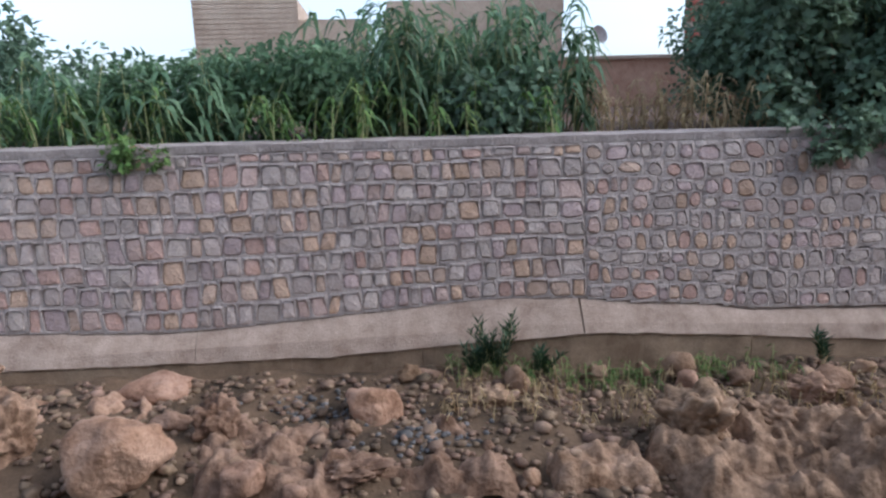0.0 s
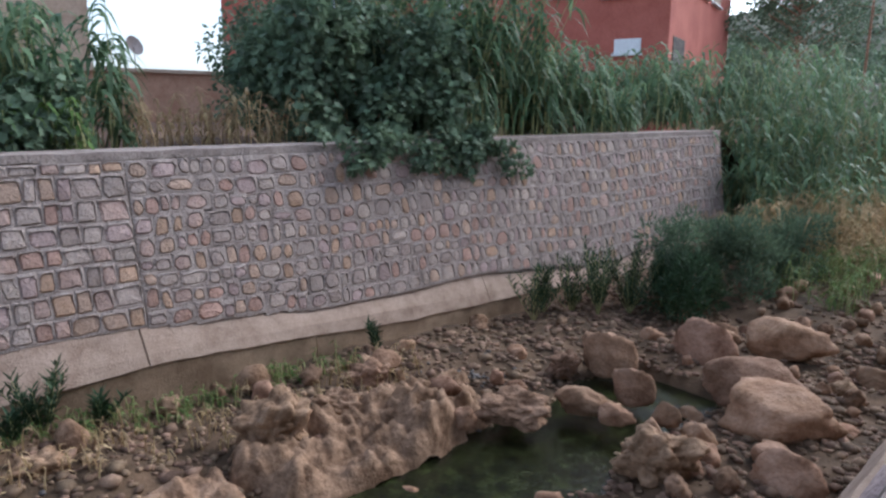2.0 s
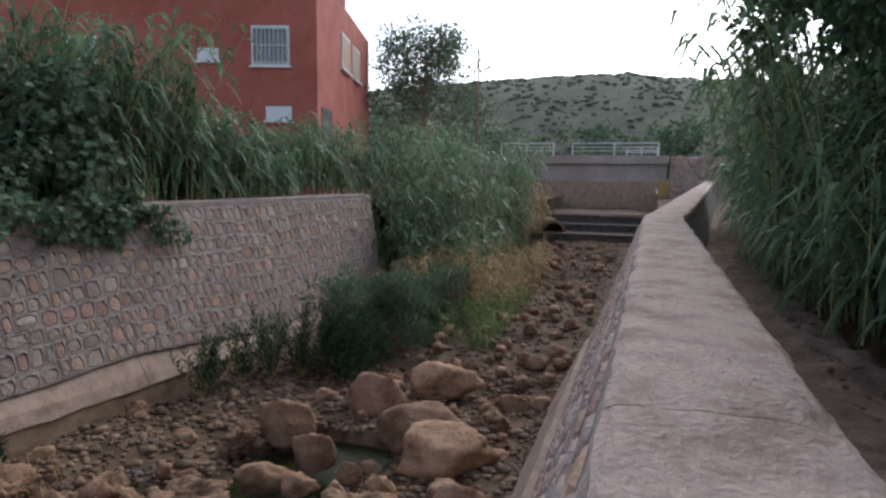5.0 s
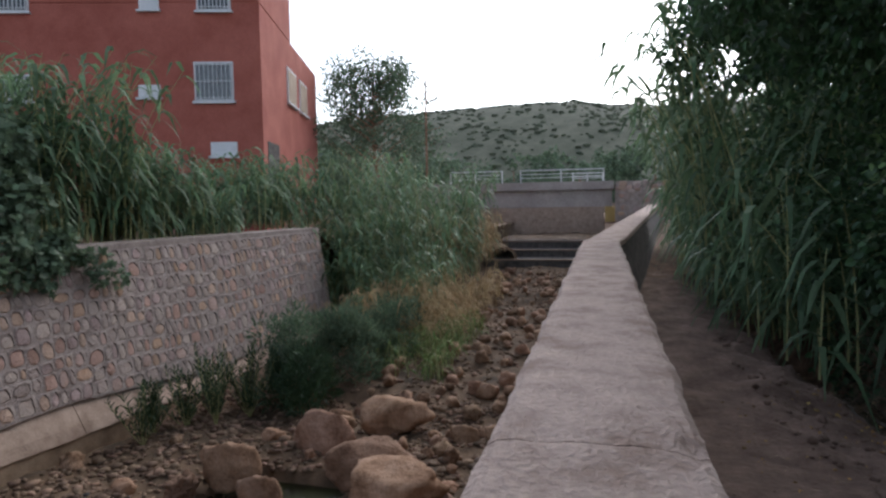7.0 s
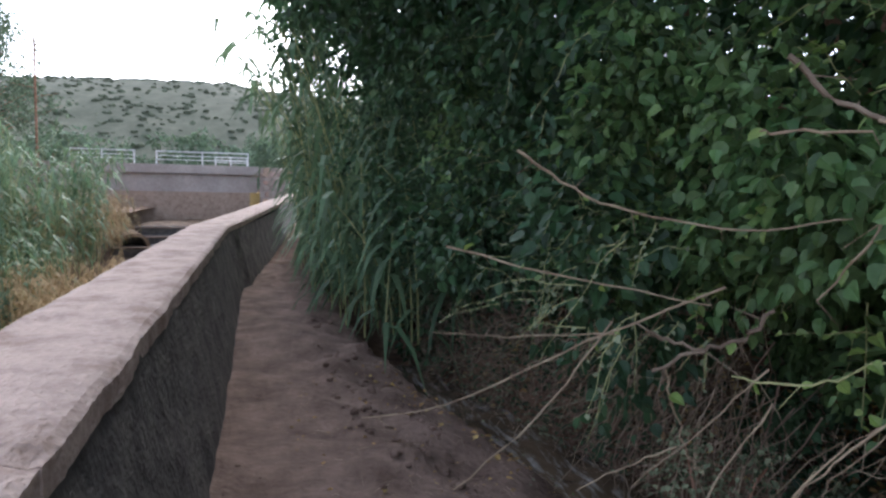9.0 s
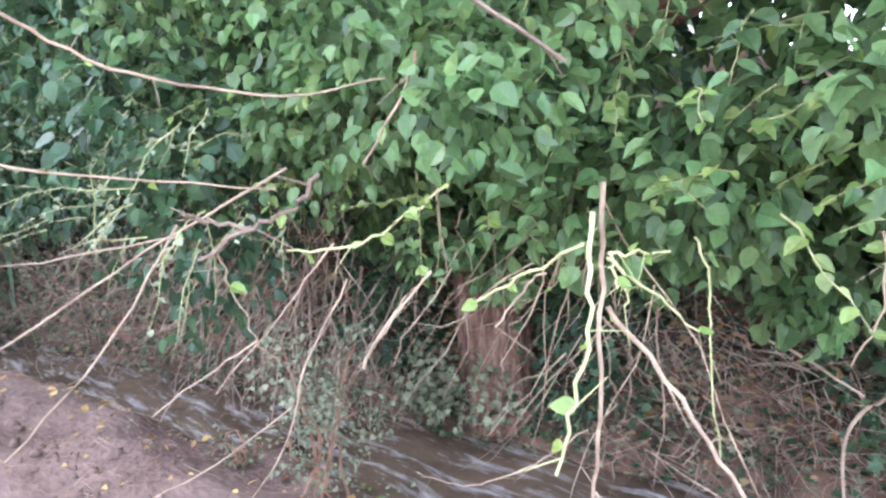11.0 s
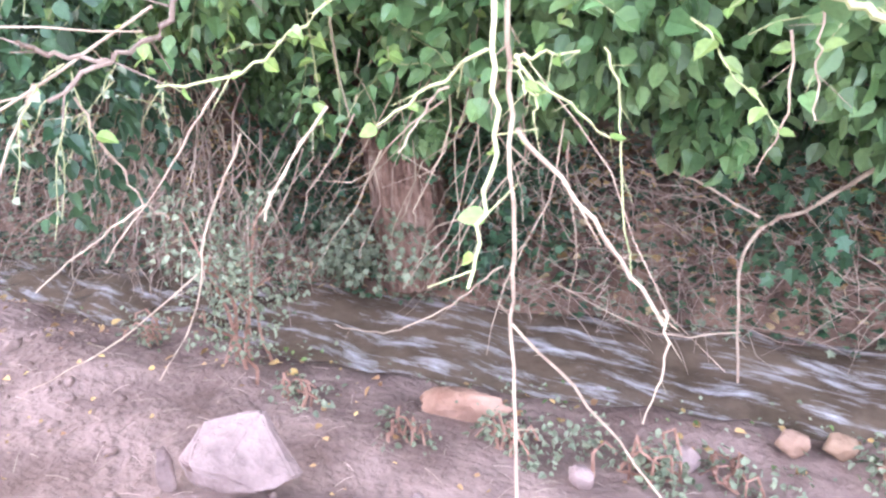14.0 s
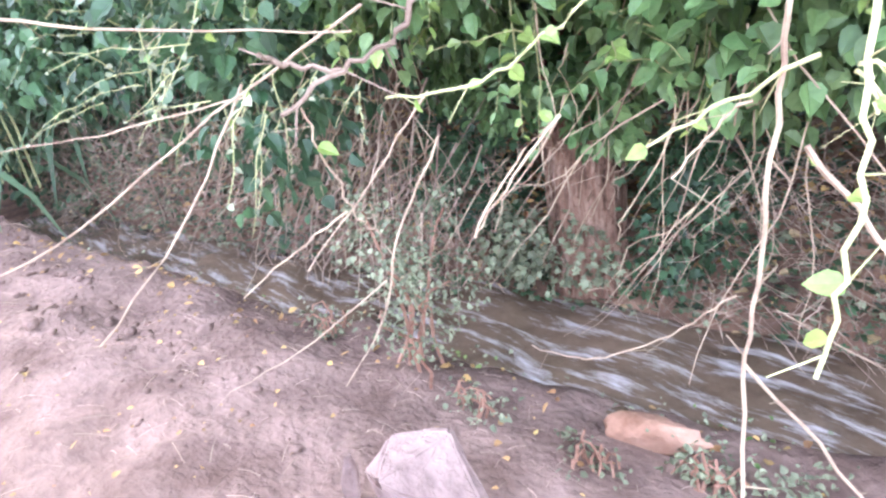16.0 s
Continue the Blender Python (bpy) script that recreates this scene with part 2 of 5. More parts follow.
def bent(p, q, sag, wob, steps, r):
    """Points from p to q with sag and wobble."""
    p, q = Vector(p), Vector(q)
    ph = r.uniform(0, 6)
    out = []
    for i in range(steps + 1):
        s = i / steps
        w = p.lerp(q, s)
        w.z -= sag * 4 * s * (1 - s)
        k = wob * math.sin(math.pi * s)
        w += Vector((math.sin(ph + 5 * s), math.cos(ph * 2 + 6 * s), math.sin(ph * 3 + 7 * s))) * k
        out.append(w)
    return out


# leaf outlines in a unit square: x across, y along; the middle rib lies lower than the edges
OVATE = ([(0, 0, 0), (0.3, 0.12, 0.06), (0.42, 0.36, 0.08), (0.26, 0.72, 0.05), (0, 1, -0.06), (-0.26, 0.72, 0.05), (-0.42, 0.36, 0.08), (-0.3, 0.12, 0.06), (0, 0.4, -0.02)],
         [(0, 1, 8), (1, 2, 8), (2, 3, 8), (3, 4, 8), (4, 5, 8), (5, 6, 8), (6, 7, 8), (7, 0, 8)])
SIMPLE = ([(0, 0, 0), (0.34, 0.4, 0.06), (0, 1, -0.04), (-0.34, 0.4, 0.06)], [(0, 1, 2), (0, 2, 3)])
LANCE = ([(0, 0, 0), (0.1, 0.4, 0.02), (0, 1, -0.05), (-0.1, 0.4, 0.02)], [(0, 1, 2), (0, 2, 3)])
LOBED = ([(0, 0, 0), (0.45, 0.1, 0.05), (0.28, 0.3, 0.02), (0.55, 0.55, 0.05), (0.2, 0.62, 0), (0, 1, -0.05), (-0.2, 0.62, 0), (-0.55, 0.55, 0.05), (-0.28, 0.3, 0.02), (-0.45, 0.1, 0.05)],
         [(0, 1, 2), (2, 3, 4), (0, 2, 4), (0, 4, 5), (0, 5, 6), (0, 6, 8), (6, 7, 8), (8, 9, 0)])


def leaf_batch(pos, along, face, size, shape):
    """Many leaves at once: pos, stem direction and facing per leaf."""
    proto, tri = np.array(shape[0]), np.array(shape[1])
    along = along / np.linalg.norm(along, axis=1, keepdims=True)
    side = np.cross(along, face)
    side /= np.maximum(np.linalg.norm(side, axis=1, keepdims=True), 1e-6)
    up = np.cross(side, along)
    wide = rng.uniform(0.72, 1.12, (len(pos), 1, 1))
    curl = rng.uniform(0.4, 3.2, (len(pos), 1, 1))
    skew = rng.normal(0, 0.12, (len(pos), 1, 1)) * proto[None, :, 1:2] ** 2
    v = pos[:, None, :] + size[:, None, None] * ((proto[None, :, 0:1] * wide + skew) * side[:, None, :] + proto[None, :, 1:2] * along[:, None, :] + proto[None, :, 2:3] * curl * up[:, None, :])
    k = len(proto)
    f = (tri[None] + (np.arange(len(pos)) * k)[:, None, None]).reshape(-1, tri.shape[1])
    return v.reshape(-1, 3), f.tolist()


def clump_points(centres, radii, count, shell=0.45):
    """Points in ellipsoid clumps, denser to the outside."""
    c = np.asarray(centres, float)
    r = np.asarray(radii, float)
    w = np.prod(r, axis=1) ** 0.66
    which = rng.choice(len(c), count, p=w / w.sum())
    d = rng.normal(size=(count, 3))
    d /= np.linalg.norm(d, axis=1, keepdims=True)
    rad = rng.uniform(shell, 1.08, count) ** 0.8
    return c[which] + d * r[which] * rad[:, None], d


def foliage(name, centres, radii, count, size, shape, material, parent, droop=0.5, label=""):
    p, d = clump_points(centres, radii, count)
    along = d * 0.7 + rng.normal(size=p.shape) * 0.5 + np.array([0, 0, -droop])
    face = d * 0.6 + rng.normal(size=p.shape) * 0.45 + np.array([0, 0, 0.6])
    v, f = leaf_batch(p, along, face, rng.uniform(size[0], size[1], count), shape)
    return link(name, v, f, material, parent, label)


def rough_clumps(lo, hi, n, r0, r1, floor=None):
    lo, hi = np.array(lo), np.array(hi)
    c = lo + rng.random((n, 3)) * (hi - lo)
    r = rng.uniform(r0, r1, (n, 1)) * rng.uniform(0.75, 1.25, (n, 3))
    return c, r


# ---- ground ----
def wall_top(x):
    return 0.94 - 0.008 * x


def ledge_top(x):
    return -1.03 if x < 2.9 else -1.03 - 0.069 * min(x - 2.9, 9)


def bed_z(x, y):
    s = min(max((x + 3.7) / 13.7, 0), 1)
    z = -1.52 - 0.62 * s
    if x > 22:
        z += 0.6 * min((x - 22) / 8, 1)
    return z


def chan_y(x):
    return -2.87 + 0.245 * (min(max(x, -6), 6.5) - 0.5)


def bank_z(x, y):
    """Height of the land on the path side, with the stream's trench."""
    c = chan_y(x)
    d = y - c
    n = noise.noise(Vector((x * 1.3, y * 1.3, 0.3))) * 0.05 + noise.noise(Vector((x * 4, y * 4, 2))) * 0.025
    q = min(max(-0.7 - y, 0), 1.4)
    slope = -0.12 * q - 0.075 * q * q
    if d > 0.3:
        if x > 2.6 and y < -0.55:
            n += 0.07 * noise.noise(Vector((x * 2.6, y * 3.2, 8))) + 0.03 * noise.noise(Vector((x * 8, y * 8, 3)))
        return slope + n
    if d > 0.2:
        return slope - (0.3 - d) / 0.1 * 0.2 + n * 0.6
    if d > -0.3:
        return -0.5 + n * 0.5
    if d > -0.5:
        return -0.5 + (-0.3 - d) / 0.2 * 0.52 + n * 1.5
    return 0.02 + min((-0.5 - d) * 0.5, 1.6) + n * 2.5


def grid(name, x0, x1, y0, y1, step, fn, material, parent=None, label=""):
    nx, ny = int(round((x1 - x0) / step)) + 1, int(round((y1 - y0) / step)) + 1
    vs = []
    for j in range(ny):
        for i in range(nx):
            x, y = x0 + i * (x1 - x0) / (nx - 1), y0 + j * (y1 - y0) / (ny - 1)
            vs.append((x, y, fn(x, y)))
    fs = [(j * nx + i, j * nx + i + 1, (j + 1) * nx + i + 1, (j + 1) * nx + i) for j in range(ny - 1) for i in range(nx - 1)]
    return link(name, vs, fs, material, parent, label, smooth=True)


def bed_fn(x, y):
    n = noise.noise(Vector((x * 0.5, y * 0.5, 0))) * 0.16 + noise.noise(Vector((x * 1.7, y * 1.7, 4))) * 0.09 + noise.noise(Vector((x * 5, y * 5, 9))) * 0.04
    # a shallow pool close to the near wall
    pool = -0.5 * math.exp(-((y - 4.55) / 0.95) ** 2) * (1 if x < 8.5 else 0.2) if x < 12 else 0
    return bed_z(x, y) + n + pool


far_ground = link("ground", [(-600, -600, -2.6), (600, -600, -2.6), (600, 600, -2.6), (-600, 600, -2.6)], [(0, 1, 2, 3)], BED)
setting(far_ground, "dry brown earth of the valley floor", "ground")
bed = grid("riverbed", -9, 62, 0.9, 8.4, 0.13, bed_fn, BED)
setting(bed, "stony brown bed of a half-dry river", "ground")
pool = grid("pool_water", -9, 9.5, 2.6, 6.4, 0.4, lambda x, y: bed_z(x, y) - 0.24, POOL)
setting(pool, "dark still water with green algae between the stones", "water")
land = grid("path_ground", -7, 14, -6.5, 0.35, 0.075, bank_z, DIRT)
setting(land, "trodden brown dirt path beside the wall", "ground")
far_land = grid("far_bank_ground", 13.2, 60, -40, 0.35, 1.2, lambda x, y: 0.0 + max(0, -y - 4) * 0.05 + max(0, x - 60) * 0.03 + max(0, min(x - 14, 20)) * 0.015, BANK)
setting(far_land, "shaded earth bank beyond the path", "ground")
terrace = grid("terrace_ground", -60, 70, 8.45, 70, 2.6, lambda x, y: 0.86 - 0.008 * min(max(x, -10), 20) + noise.noise(Vector((x * .1, y * .1, 0))) * 0.06 - (1.2 if x > 18.5 and y < 12 else 0), BANK)
setting(terrace, "overgrown earth terrace behind the stone wall", "ground")
land.data.materials.append(BANK)
for f in land.data.polygons:
    if f.center.y < chan_y(f.center.x) + 0.12:
        f.material_index = 1
stream = grid("stream_water", -5, 7, -4.8, -1.0, 0.06, lambda x, y: -0.33 + 0.012 * math.sin(9 * x + 5 * y) + noise.noise(Vector((x * 5, y * 9, 0))) * 0.025 if abs(y - chan_y(x)) < 0.5 else -0.75, WATER)
setting(stream, "fast shallow brown water in an earth channel", "water")

# ---- far retaining wall ----
def wall_y(z):
    return 8.0 + 0.15 * (z + 1.03)


def sweep(name, x0, x1, step, profile, material, parent=None, label=""):
    """A section profile(x) -> [(y, z)...] carried along x."""
    n = max(2, int((x1 - x0) / step) + 1)
    vs, fs, k = [], [], None
    for i in range(n):
        x = x0 + (x1 - x0) * i / (n - 1)
        pr = profile(x)
        k = len(pr)
        vs += [(x, y, z) for y, z in pr]
        if i:
            o = (i - 1) * k
            fs += [(o + j, o + j + 1, o + k + j + 1, o + k + j) for j in range(k - 1)] + [(o + k - 1, o, o + k, o + 2 * k - 1)]
    fs += [tuple(range(k)), tuple(range((n - 1) * k, n * k))[::-1]]
    return link(name, vs, fs, material, parent, label)


WX0, WX1 = -9.0, 17.8
far_wall = thing("wall_north", "battered river wall of mortared rubble stones on a concrete footing", "wall", kind="structure")


def core_profile(x):
    t, b = wall_top(x) - 0.06, ledge_top(x) - 0.25
    return [(wall_y(t) + 0.02, t), (8.75, t), (8.75, b), (wall_y(b) + 0.02, b)]


def jit(x, k=0.0):
    return noise.noise(Vector((x * 2.3, k, 0))) * 0.02 + noise.noise(Vector((x * 9, k, 5))) * 0.008


sweep("core", WX0, WX1, 0.5, core_profile, MORTAR, far_wall)
sweep("coping", WX0, WX1, 0.12, lambda x: [(wall_y(1) - 0.045 + jit(x), wall_top(x) - 0.09 + jit(x, 3)), (wall_y(1) - 0.05 + jit(x), wall_top(x) + jit(x, 7) * 0.5), (8.8, wall_top(x) + 0.01), (8.8, wall_top(x) - 0.09)], MORTAR, far_wall, "grey mortar coping")


def ledge_wave(x):
    return 0.07 * math.sin(x * 0.9) + 0.05 * noise.noise(Vector((x * 0.8, 1, 1)))


for a, b in ((WX0, -1.68), (-1.675, 2.84), (2.86, 8.4), (8.41, WX1)):
    sweep("upper_footing", a, b, 0.15, lambda x: [(8.2, ledge_top(x) + ledge_wave(x)), (8.2, ledge_top(x) - 0.4), (7.73 + jit(x), ledge_top(x) - 0.4 - 0.5 * ledge_wave(x + 2) + jit(x, 21)), (7.79 + jit(x), ledge_top(x) - 0.26), (7.97 + jit(x, 4), ledge_top(x) + ledge_wave(x) - 0.03)], CONCRETE, far_wall, "pale rendered concrete footing")
for a, b in ((WX0, -0.62), (-0.615, 0.9), (0.905, 5.0), (5.01, WX1)):
    sweep("lower_footing", a, b, 0.15, lambda x: [(8.0, ledge_top(x) - 0.36), (8.0, -2.7), (7.72 + jit(x, 2), -2.7), (7.76 + jit(x, 5), ledge_top(x) - 0.43 - 0.4 * ledge_wave(x + 2)), (7.78, ledge_top(x) - 0.36)], FOOTING_LOW, far_wall, "earth-stained lower concrete footing")

# ---- near wall ----
near_wall = thing("wall_south", "low river wall with a worn flat concrete cap", "wall", kind="structure")


def bend(x):
    """Sideways shift and rise of the near wall where it curves away."""
    if x < 9.5:
        return 0.0, 0.0
    u = x - 9.5
    return -0.1 * u - 0.0 * u * u if u > 1 else -0.1 * u * u, 0.012 * u


def cap_profile(x):
    d, h = bend(x)
    w = jit(x, 11) * 1.1 + noise.noise(Vector((x * 22, 3, 3))) * 0.008
    top = []
    for k in range(11):
        y = 0.275 + 0.045 * k
        z = 0.885 + h + 0.007 * noise.noise(Vector((x * 3, y * 4, 1))) + 0.003 * noise.noise(Vector((x * 14, y * 14, 2)))
        z -= 0.05 * max(0, noise.noise(Vector((x * 5, y * 7, 6))) - 0.42) + 0.03 * math.exp(-((x - 2.12) / 0.035) ** 2) * max(0, noise.noise(Vector((y * 9, 0.5, 3))) + 0.1)
        top.append((y + d + (w * 0.5 if k == 0 else jit(x, 15) * 0.5 if k == 10 else 0), z - (0.006 if k in (0, 10) else 0)))
    return [(0.25 + d + w, 0.79 + h), (0.25 + d + w * 0.9, 0.862 + h + jit(x, 2) * 0.5)] + top + [(0.75 + d + jit(x, 15) * 1.2, 0.86 + h), (0.765 + d + jit(x, 15), 0.74 + h)]


for a, b in ((-6, 2.085), (2.095, 9.5), (9.505, 34)):
    sweep("cap", a, b, 0.025 if b < 9 else 0.04 if b < 10 else 0.3, cap_profile, CAP, near_wall, "worn concrete cap slab")
sweep("river_face", -6, 34, 0.25, lambda x: [(0.3 + bend(x)[0], 0.8), (0.76 + bend(x)[0], 0.8), (1.42 + bend(x)[0] * 0.6, -1.0), (1.42 + bend(x)[0] * 0.6, -2.6), (0.3 + bend(x)[0], -2.6)], MORTAR, near_wall, "mortared stone face")
sweep("footing", -6, 34, 0.2, lambda x: [(1.3 + bend(x)[0] * 0.6, -0.95), (1.47 + jit(x) + bend(x)[0] * 0.6, -0.95 + jit(x, 3)), (1.85 + jit(x) + bend(x)[0] * 0.6, -1.75), (1.9 + bend(x)[0] * 0.6, -2.7), (1.3 + bend(x)[0] * 0.6, -2.7)], CONCRETE, near_wall, "pale concrete footing")
sweep("path_face", -6, 34, 0.05, lambda x: [(0.33 + bend(x)[0], 0.81), (0.262 + bend(x)[0] + jit(x, 6), 0.81), (0.2 + bend(x)[0] + jit(x, 8) * 0.8, 0.5), (0.06 + bend(x)[0] + jit(x, 1) * 0.8, -0.05), (0.06 + bend(x)[0], -0.4), (0.33 + bend(x)[0], -0.4)], DARKWALL, near_wall, "dark rendered face beside the path")

# ---- stones of the far wall ----
def stone_outline(w, h, r, roundness, n=10):
    """Corner-rounded uneven outline round the origin."""
    pts = []
    for k in range(n):
        a = 2 * math.pi * (k + 0.5) / n
        c, sn = math.cos(a), math.sin(a)
        e = 2.0 / roundness
        pts.append((0.5 * w * math.copysign(abs(c) ** e, c) * r.uniform(0.9, 1.04), 0.5 * h * math.copysign(abs(sn) ** e, sn) * r.uniform(0.9, 1.04)))
    return pts


def lay_stones():
    """Coursed narrow stones up to the seam, rounder scattered ones beyond it; mortar overhangs each stone's top."""
    r = random.Random(11)
    mortar, rest, singles = Pile(), Pile(), []
    x_lo, x_hi = -8.6, 17.7
    n = 16
    for wild, xa, xb, rows in ((False, x_lo, 2.942, 8), (True, 2.956, x_hi, 9)):

        def level(q, xx):
            top, bot = wall_top(xx) - 0.1, ledge_top(xx) + ledge_wave(xx) - 0.02
            f = q / rows if wild else min(q, 7) / 7.55 + (q - 7) * (1 - 7 / 7.55) * (q > 7)
            wav = 0.02 * math.sin(xx * 1.7 + q * 1.3) + 0.04 * noise.noise(Vector((xx * 1.1, q * 3.1, wild * 9.0))) + (0.07 * noise.noise(Vector((xx * 2.6, q * 1.7, 5))) if wild else 0.018 * noise.noise(Vector((xx * 5, q * 2.2, 1))))
            return bot + (top - bot) * f + (wav if 0 < q < rows else 0)

        for row in range(rows):
            x = xa
            while x < xb - 0.06:
                w = r.choice((r.uniform(0.12, 0.17), r.uniform(0.15, 0.22), r.uniform(0.2, 0.3))) if not wild else r.choice((r.uniform(0.12, 0.18), r.uniform(0.16, 0.26), r.uniform(0.22, 0.36)))
                if xb - x - w < 0.14:
                    w = xb - x
                xm = x + w / 2
                zb, zt = level(row, xm), level(row + 1, xm)
                h = zt - zb
                zc = (zb + zt) / 2
                yw = wall_y(zc)
                if wild:
                    sw, sh = w * r.uniform(0.78, 0.96), h * r.uniform(0.72, 0.95)
                    dx, off = r.uniform(-0.5, 0.5) * (w - sw) * 0.7, r.uniform(-0.5, 0.5) * (h - sh) * 0.7
                    out = stone_outline(sw, sh, r, r.choice((2.2, 2.6, 3.0, 4.0)), n)
                    arch = r.uniform(0.0, 0.3)
                else:
                    sw, sh = max(0.06, (w - 0.014) * r.uniform(0.92, 1.0)), max(0.05, (h - 0.024) * r.uniform(0.9, 1.0))
                    dx, off = 0.0, r.uniform(-0.008, 0.008)
                    out = stone_outline(sw, sh, r, r.choice((5, 7, 9)), n)
                    arch = r.uniform(0.0, 0.12)
                lean = r.gauss(0, 0.1)
                out = [(p[0] * (1 - arch * (p[1] / sh + 0.5)) + lean * p[1] + dx, p[1]) for p in out]
                cell = []
                for k in range(n):
                    a = 2 * math.pi * (k + 0.5) / n
                    c, sn = math.cos(a), math.sin(a)
                    cell.append((0.502 * w * math.copysign(abs(c) ** 0.04, c), 0.51 * h * math.copysign(abs(sn) ** 0.04, sn)))

                def at(p, d):
                    return (xm + p[0], wall_y(zc + p[1]) - d, zc + p[1])

                lip = 0.046 + 0.012 * noise.noise(Vector((xm * 1.5, zc * 1.5, 0)))
                deep = r.uniform(0.6, 1.0)
                up = [min(max(p[1] / sh + 0.5, 0), 1) ** 3 for p in out]
                sink = [lip - 0.002 - deep * 0.036 * q - r.uniform(0, 0.004) for q in up]
                edge_lip = [lip + r.uniform(-0.003, 0.003) + 0.014 * q for q in up]
                vs = [at(p, lip - 0.004) for p in cell] + [at((p[0] * 1.03 - dx * 0.03, p[1] * 1.05 + off), e) for p, e in zip(out, edge_lip)] + [at((p[0], p[1] + off), q - 0.006) for p, q in zip(out, sink)]
                fs = []
                for k in range(n):
                    k2 = (k + 1) % n
                    fs += [(k, k2, n + k2, n + k), (n + k, n + k2, 2 * n + k2, 2 * n + k)]
                mortar.add(vs, fs)
                dome = r.uniform(0.004, 0.02)
                sv = [(p[0], -q + 0.006, p[1]) for p, q in zip(out, sink)] + [(dx + (p[0] - dx) * 0.82, -max(q, lip - 0.014) - dome * r.uniform(0.5, 1.0), p[1] * 0.84) for p, q in zip(out, sink)] + [(dx, -lip + 0.004 - dome, 0)]
                sf = []
                for k in range(n):
                    k2 = (k + 1) % n
                    sf += [(k, k2, n + k2, n + k), (n + k, n + k2, 2 * n)]
                if 0.2 < xm < 5.6 and len(singles) < 300:
                    singles.append(((xm, yw, zc + off), sv, sf))
                else:
                    rest.add([(xm + v[0], wall_y(zc + v[2]) + v[1], zc + v[2] + off) for v in sv], sf)
                x += w
    tagged(mortar.make("mortar_collars", MORTAR, far_wall, "raised grey mortar round the stones"), kind="stuff")
    tagged(rest.make("wall_stones", STONE_REST, far_wall, "pinkish and tan rubble stones"), kind="stuff")
    return singles


SINGLE_STONES = lay_stones()


def facing_stones():
    """Stones bedded in the sloping river face of the near wall."""
    r = random.Random(4)
    p = Pile()
    for row in range(8):
        s0 = 0.06 + row * 0.115
        x = -3
        while x < 30:
            w = r.uniform(0.16, 0.32)
            d = bend(x)[0]
            for_n = Vector((0, 1.8, 0.66)).normalized()
            mid = Vector((x + w / 2, 0.77 + 0.65 * s0 + d * (1 - 0.4 * s0), 0.78 - 1.8 * s0))
            along = Vector((0, 0.34, -0.94))
            out = stone_outline(w * 0.85, 0.17, r, 3, 8)
            vs = [mid + Vector((q[0], 0, 0)) + along * q[1] for q in out] + [mid + Vector((q[0], 0, 0)) * 0.8 + along * q[1] * 0.8 + for_n * r.uniform(0.008, 0.022) for q in out]
            fs = [(k, (k + 1) % 8, 8 + (k + 1) % 8, 8 + k) for k in range(8)] + [tuple(range(8, 16))]
            p.add(vs, fs)
            x += w
    tagged(p.make("facing_stones", STONE_REST, near_wall, "grey rubble stones in mortar"), kind="stuff")


facing_stones()

# ---- boulders ----
def rock_mesh(k, cuts, pitted):
    """An uneven stone of unit size on the ground: broken planes for the smooth kind, knobs and holes for the pitted one."""
    bm = bmesh.new()
    bmesh.ops.create_icosphere(bm, subdivisions=cuts, radius=0.5)
    off = Vector((k * 7.3, k * 3.1, 1.7))
    r = random.Random(k * 13 + 5)
    planes = [(Vector((r.gauss(0, 1), r.gauss(0, 1), r.gauss(0.15, 0.7))).normalized(), r.uniform(0.66, 0.88)) for _ in range(12)]
    for v in bm.verts:
        d = v.co.normalized()
        f = 1.12
        for nrm, far in planes:
            c = d.dot(nrm)
            if c > 0.05:
                f = min(f, far / c * (1 + 0.05 * noise.noise(d * 4 + off)))
        f *= 1 + 0.12 * noise.noise(d * 1.4 + off) + 0.06 * noise.noise(d * 4 + off) + 0.025 * noise.noise(d * 9 + off)
        if pitted:
            lumps = noise.voronoi(d * 2.6 + off)[0][0]
            fine = noise.voronoi(d * 6.5 + off)[0][0]
            f *= 1.12 - 0.42 * lumps ** 1.5 + 0.2 * noise.noise(d * 2.2 + off)
            f -= 0.12 * fine + 0.2 * max(0, noise.noise(d * 5 + off) - 0.25) + 0.16 * max(0, noise.noise(d * 11 + off) - 0.2)
        v.co = d * 0.5 * f
        if v.co.z < -0.3:
            v.co.z = -0.3 + (v.co.z + 0.3) * 0.3
    lo = [min(v.co[i] for v in bm.verts) for i in range(3)]
    hi = [max(v.co[i] for v in bm.verts) for i in range(3)]
    for v in bm.verts:
        v.co = Vector([(v.co[i] - (lo[i] + hi[i]) / 2) / (hi[i] - lo[i]) for i in range(3)])
        v.co.z += 0.5
    me = bpy.data.meshes.new("rock")
    bm.to_mesh(me)
    bm.free()
    me.materials.append(TUFA if pitted else ROCK)
    me.polygons.foreach_set("use_smooth", [True] * len(me.polygons))
    return me


ROCKS = [rock_mesh(k, 5 if k > 5 else 4, k > 5) for k in range(9)]
PEBBLY = [rock_mesh(k, 3, k > 3) for k in range(6)]


def rock(x, y, wide, deep, high, mesh, turn=0.0, z=None, label="", name="boulder", group="boulders in the riverbed"):
    ob = new(name, mesh)
    zz = (bed_z(x, y) - 0.08 if z is None else z) - 0.1 * high
    ob.matrix_basis = pose(x, y, zz, rnd.uniform(-5, 5), rnd.uniform(-5, 5), turn) @ Matrix.Diagonal((wide, deep, high * 1.12 + 0.04, 1))
    return tagged(ob, label, "stone" if name != "boulder" else "boulder", group)


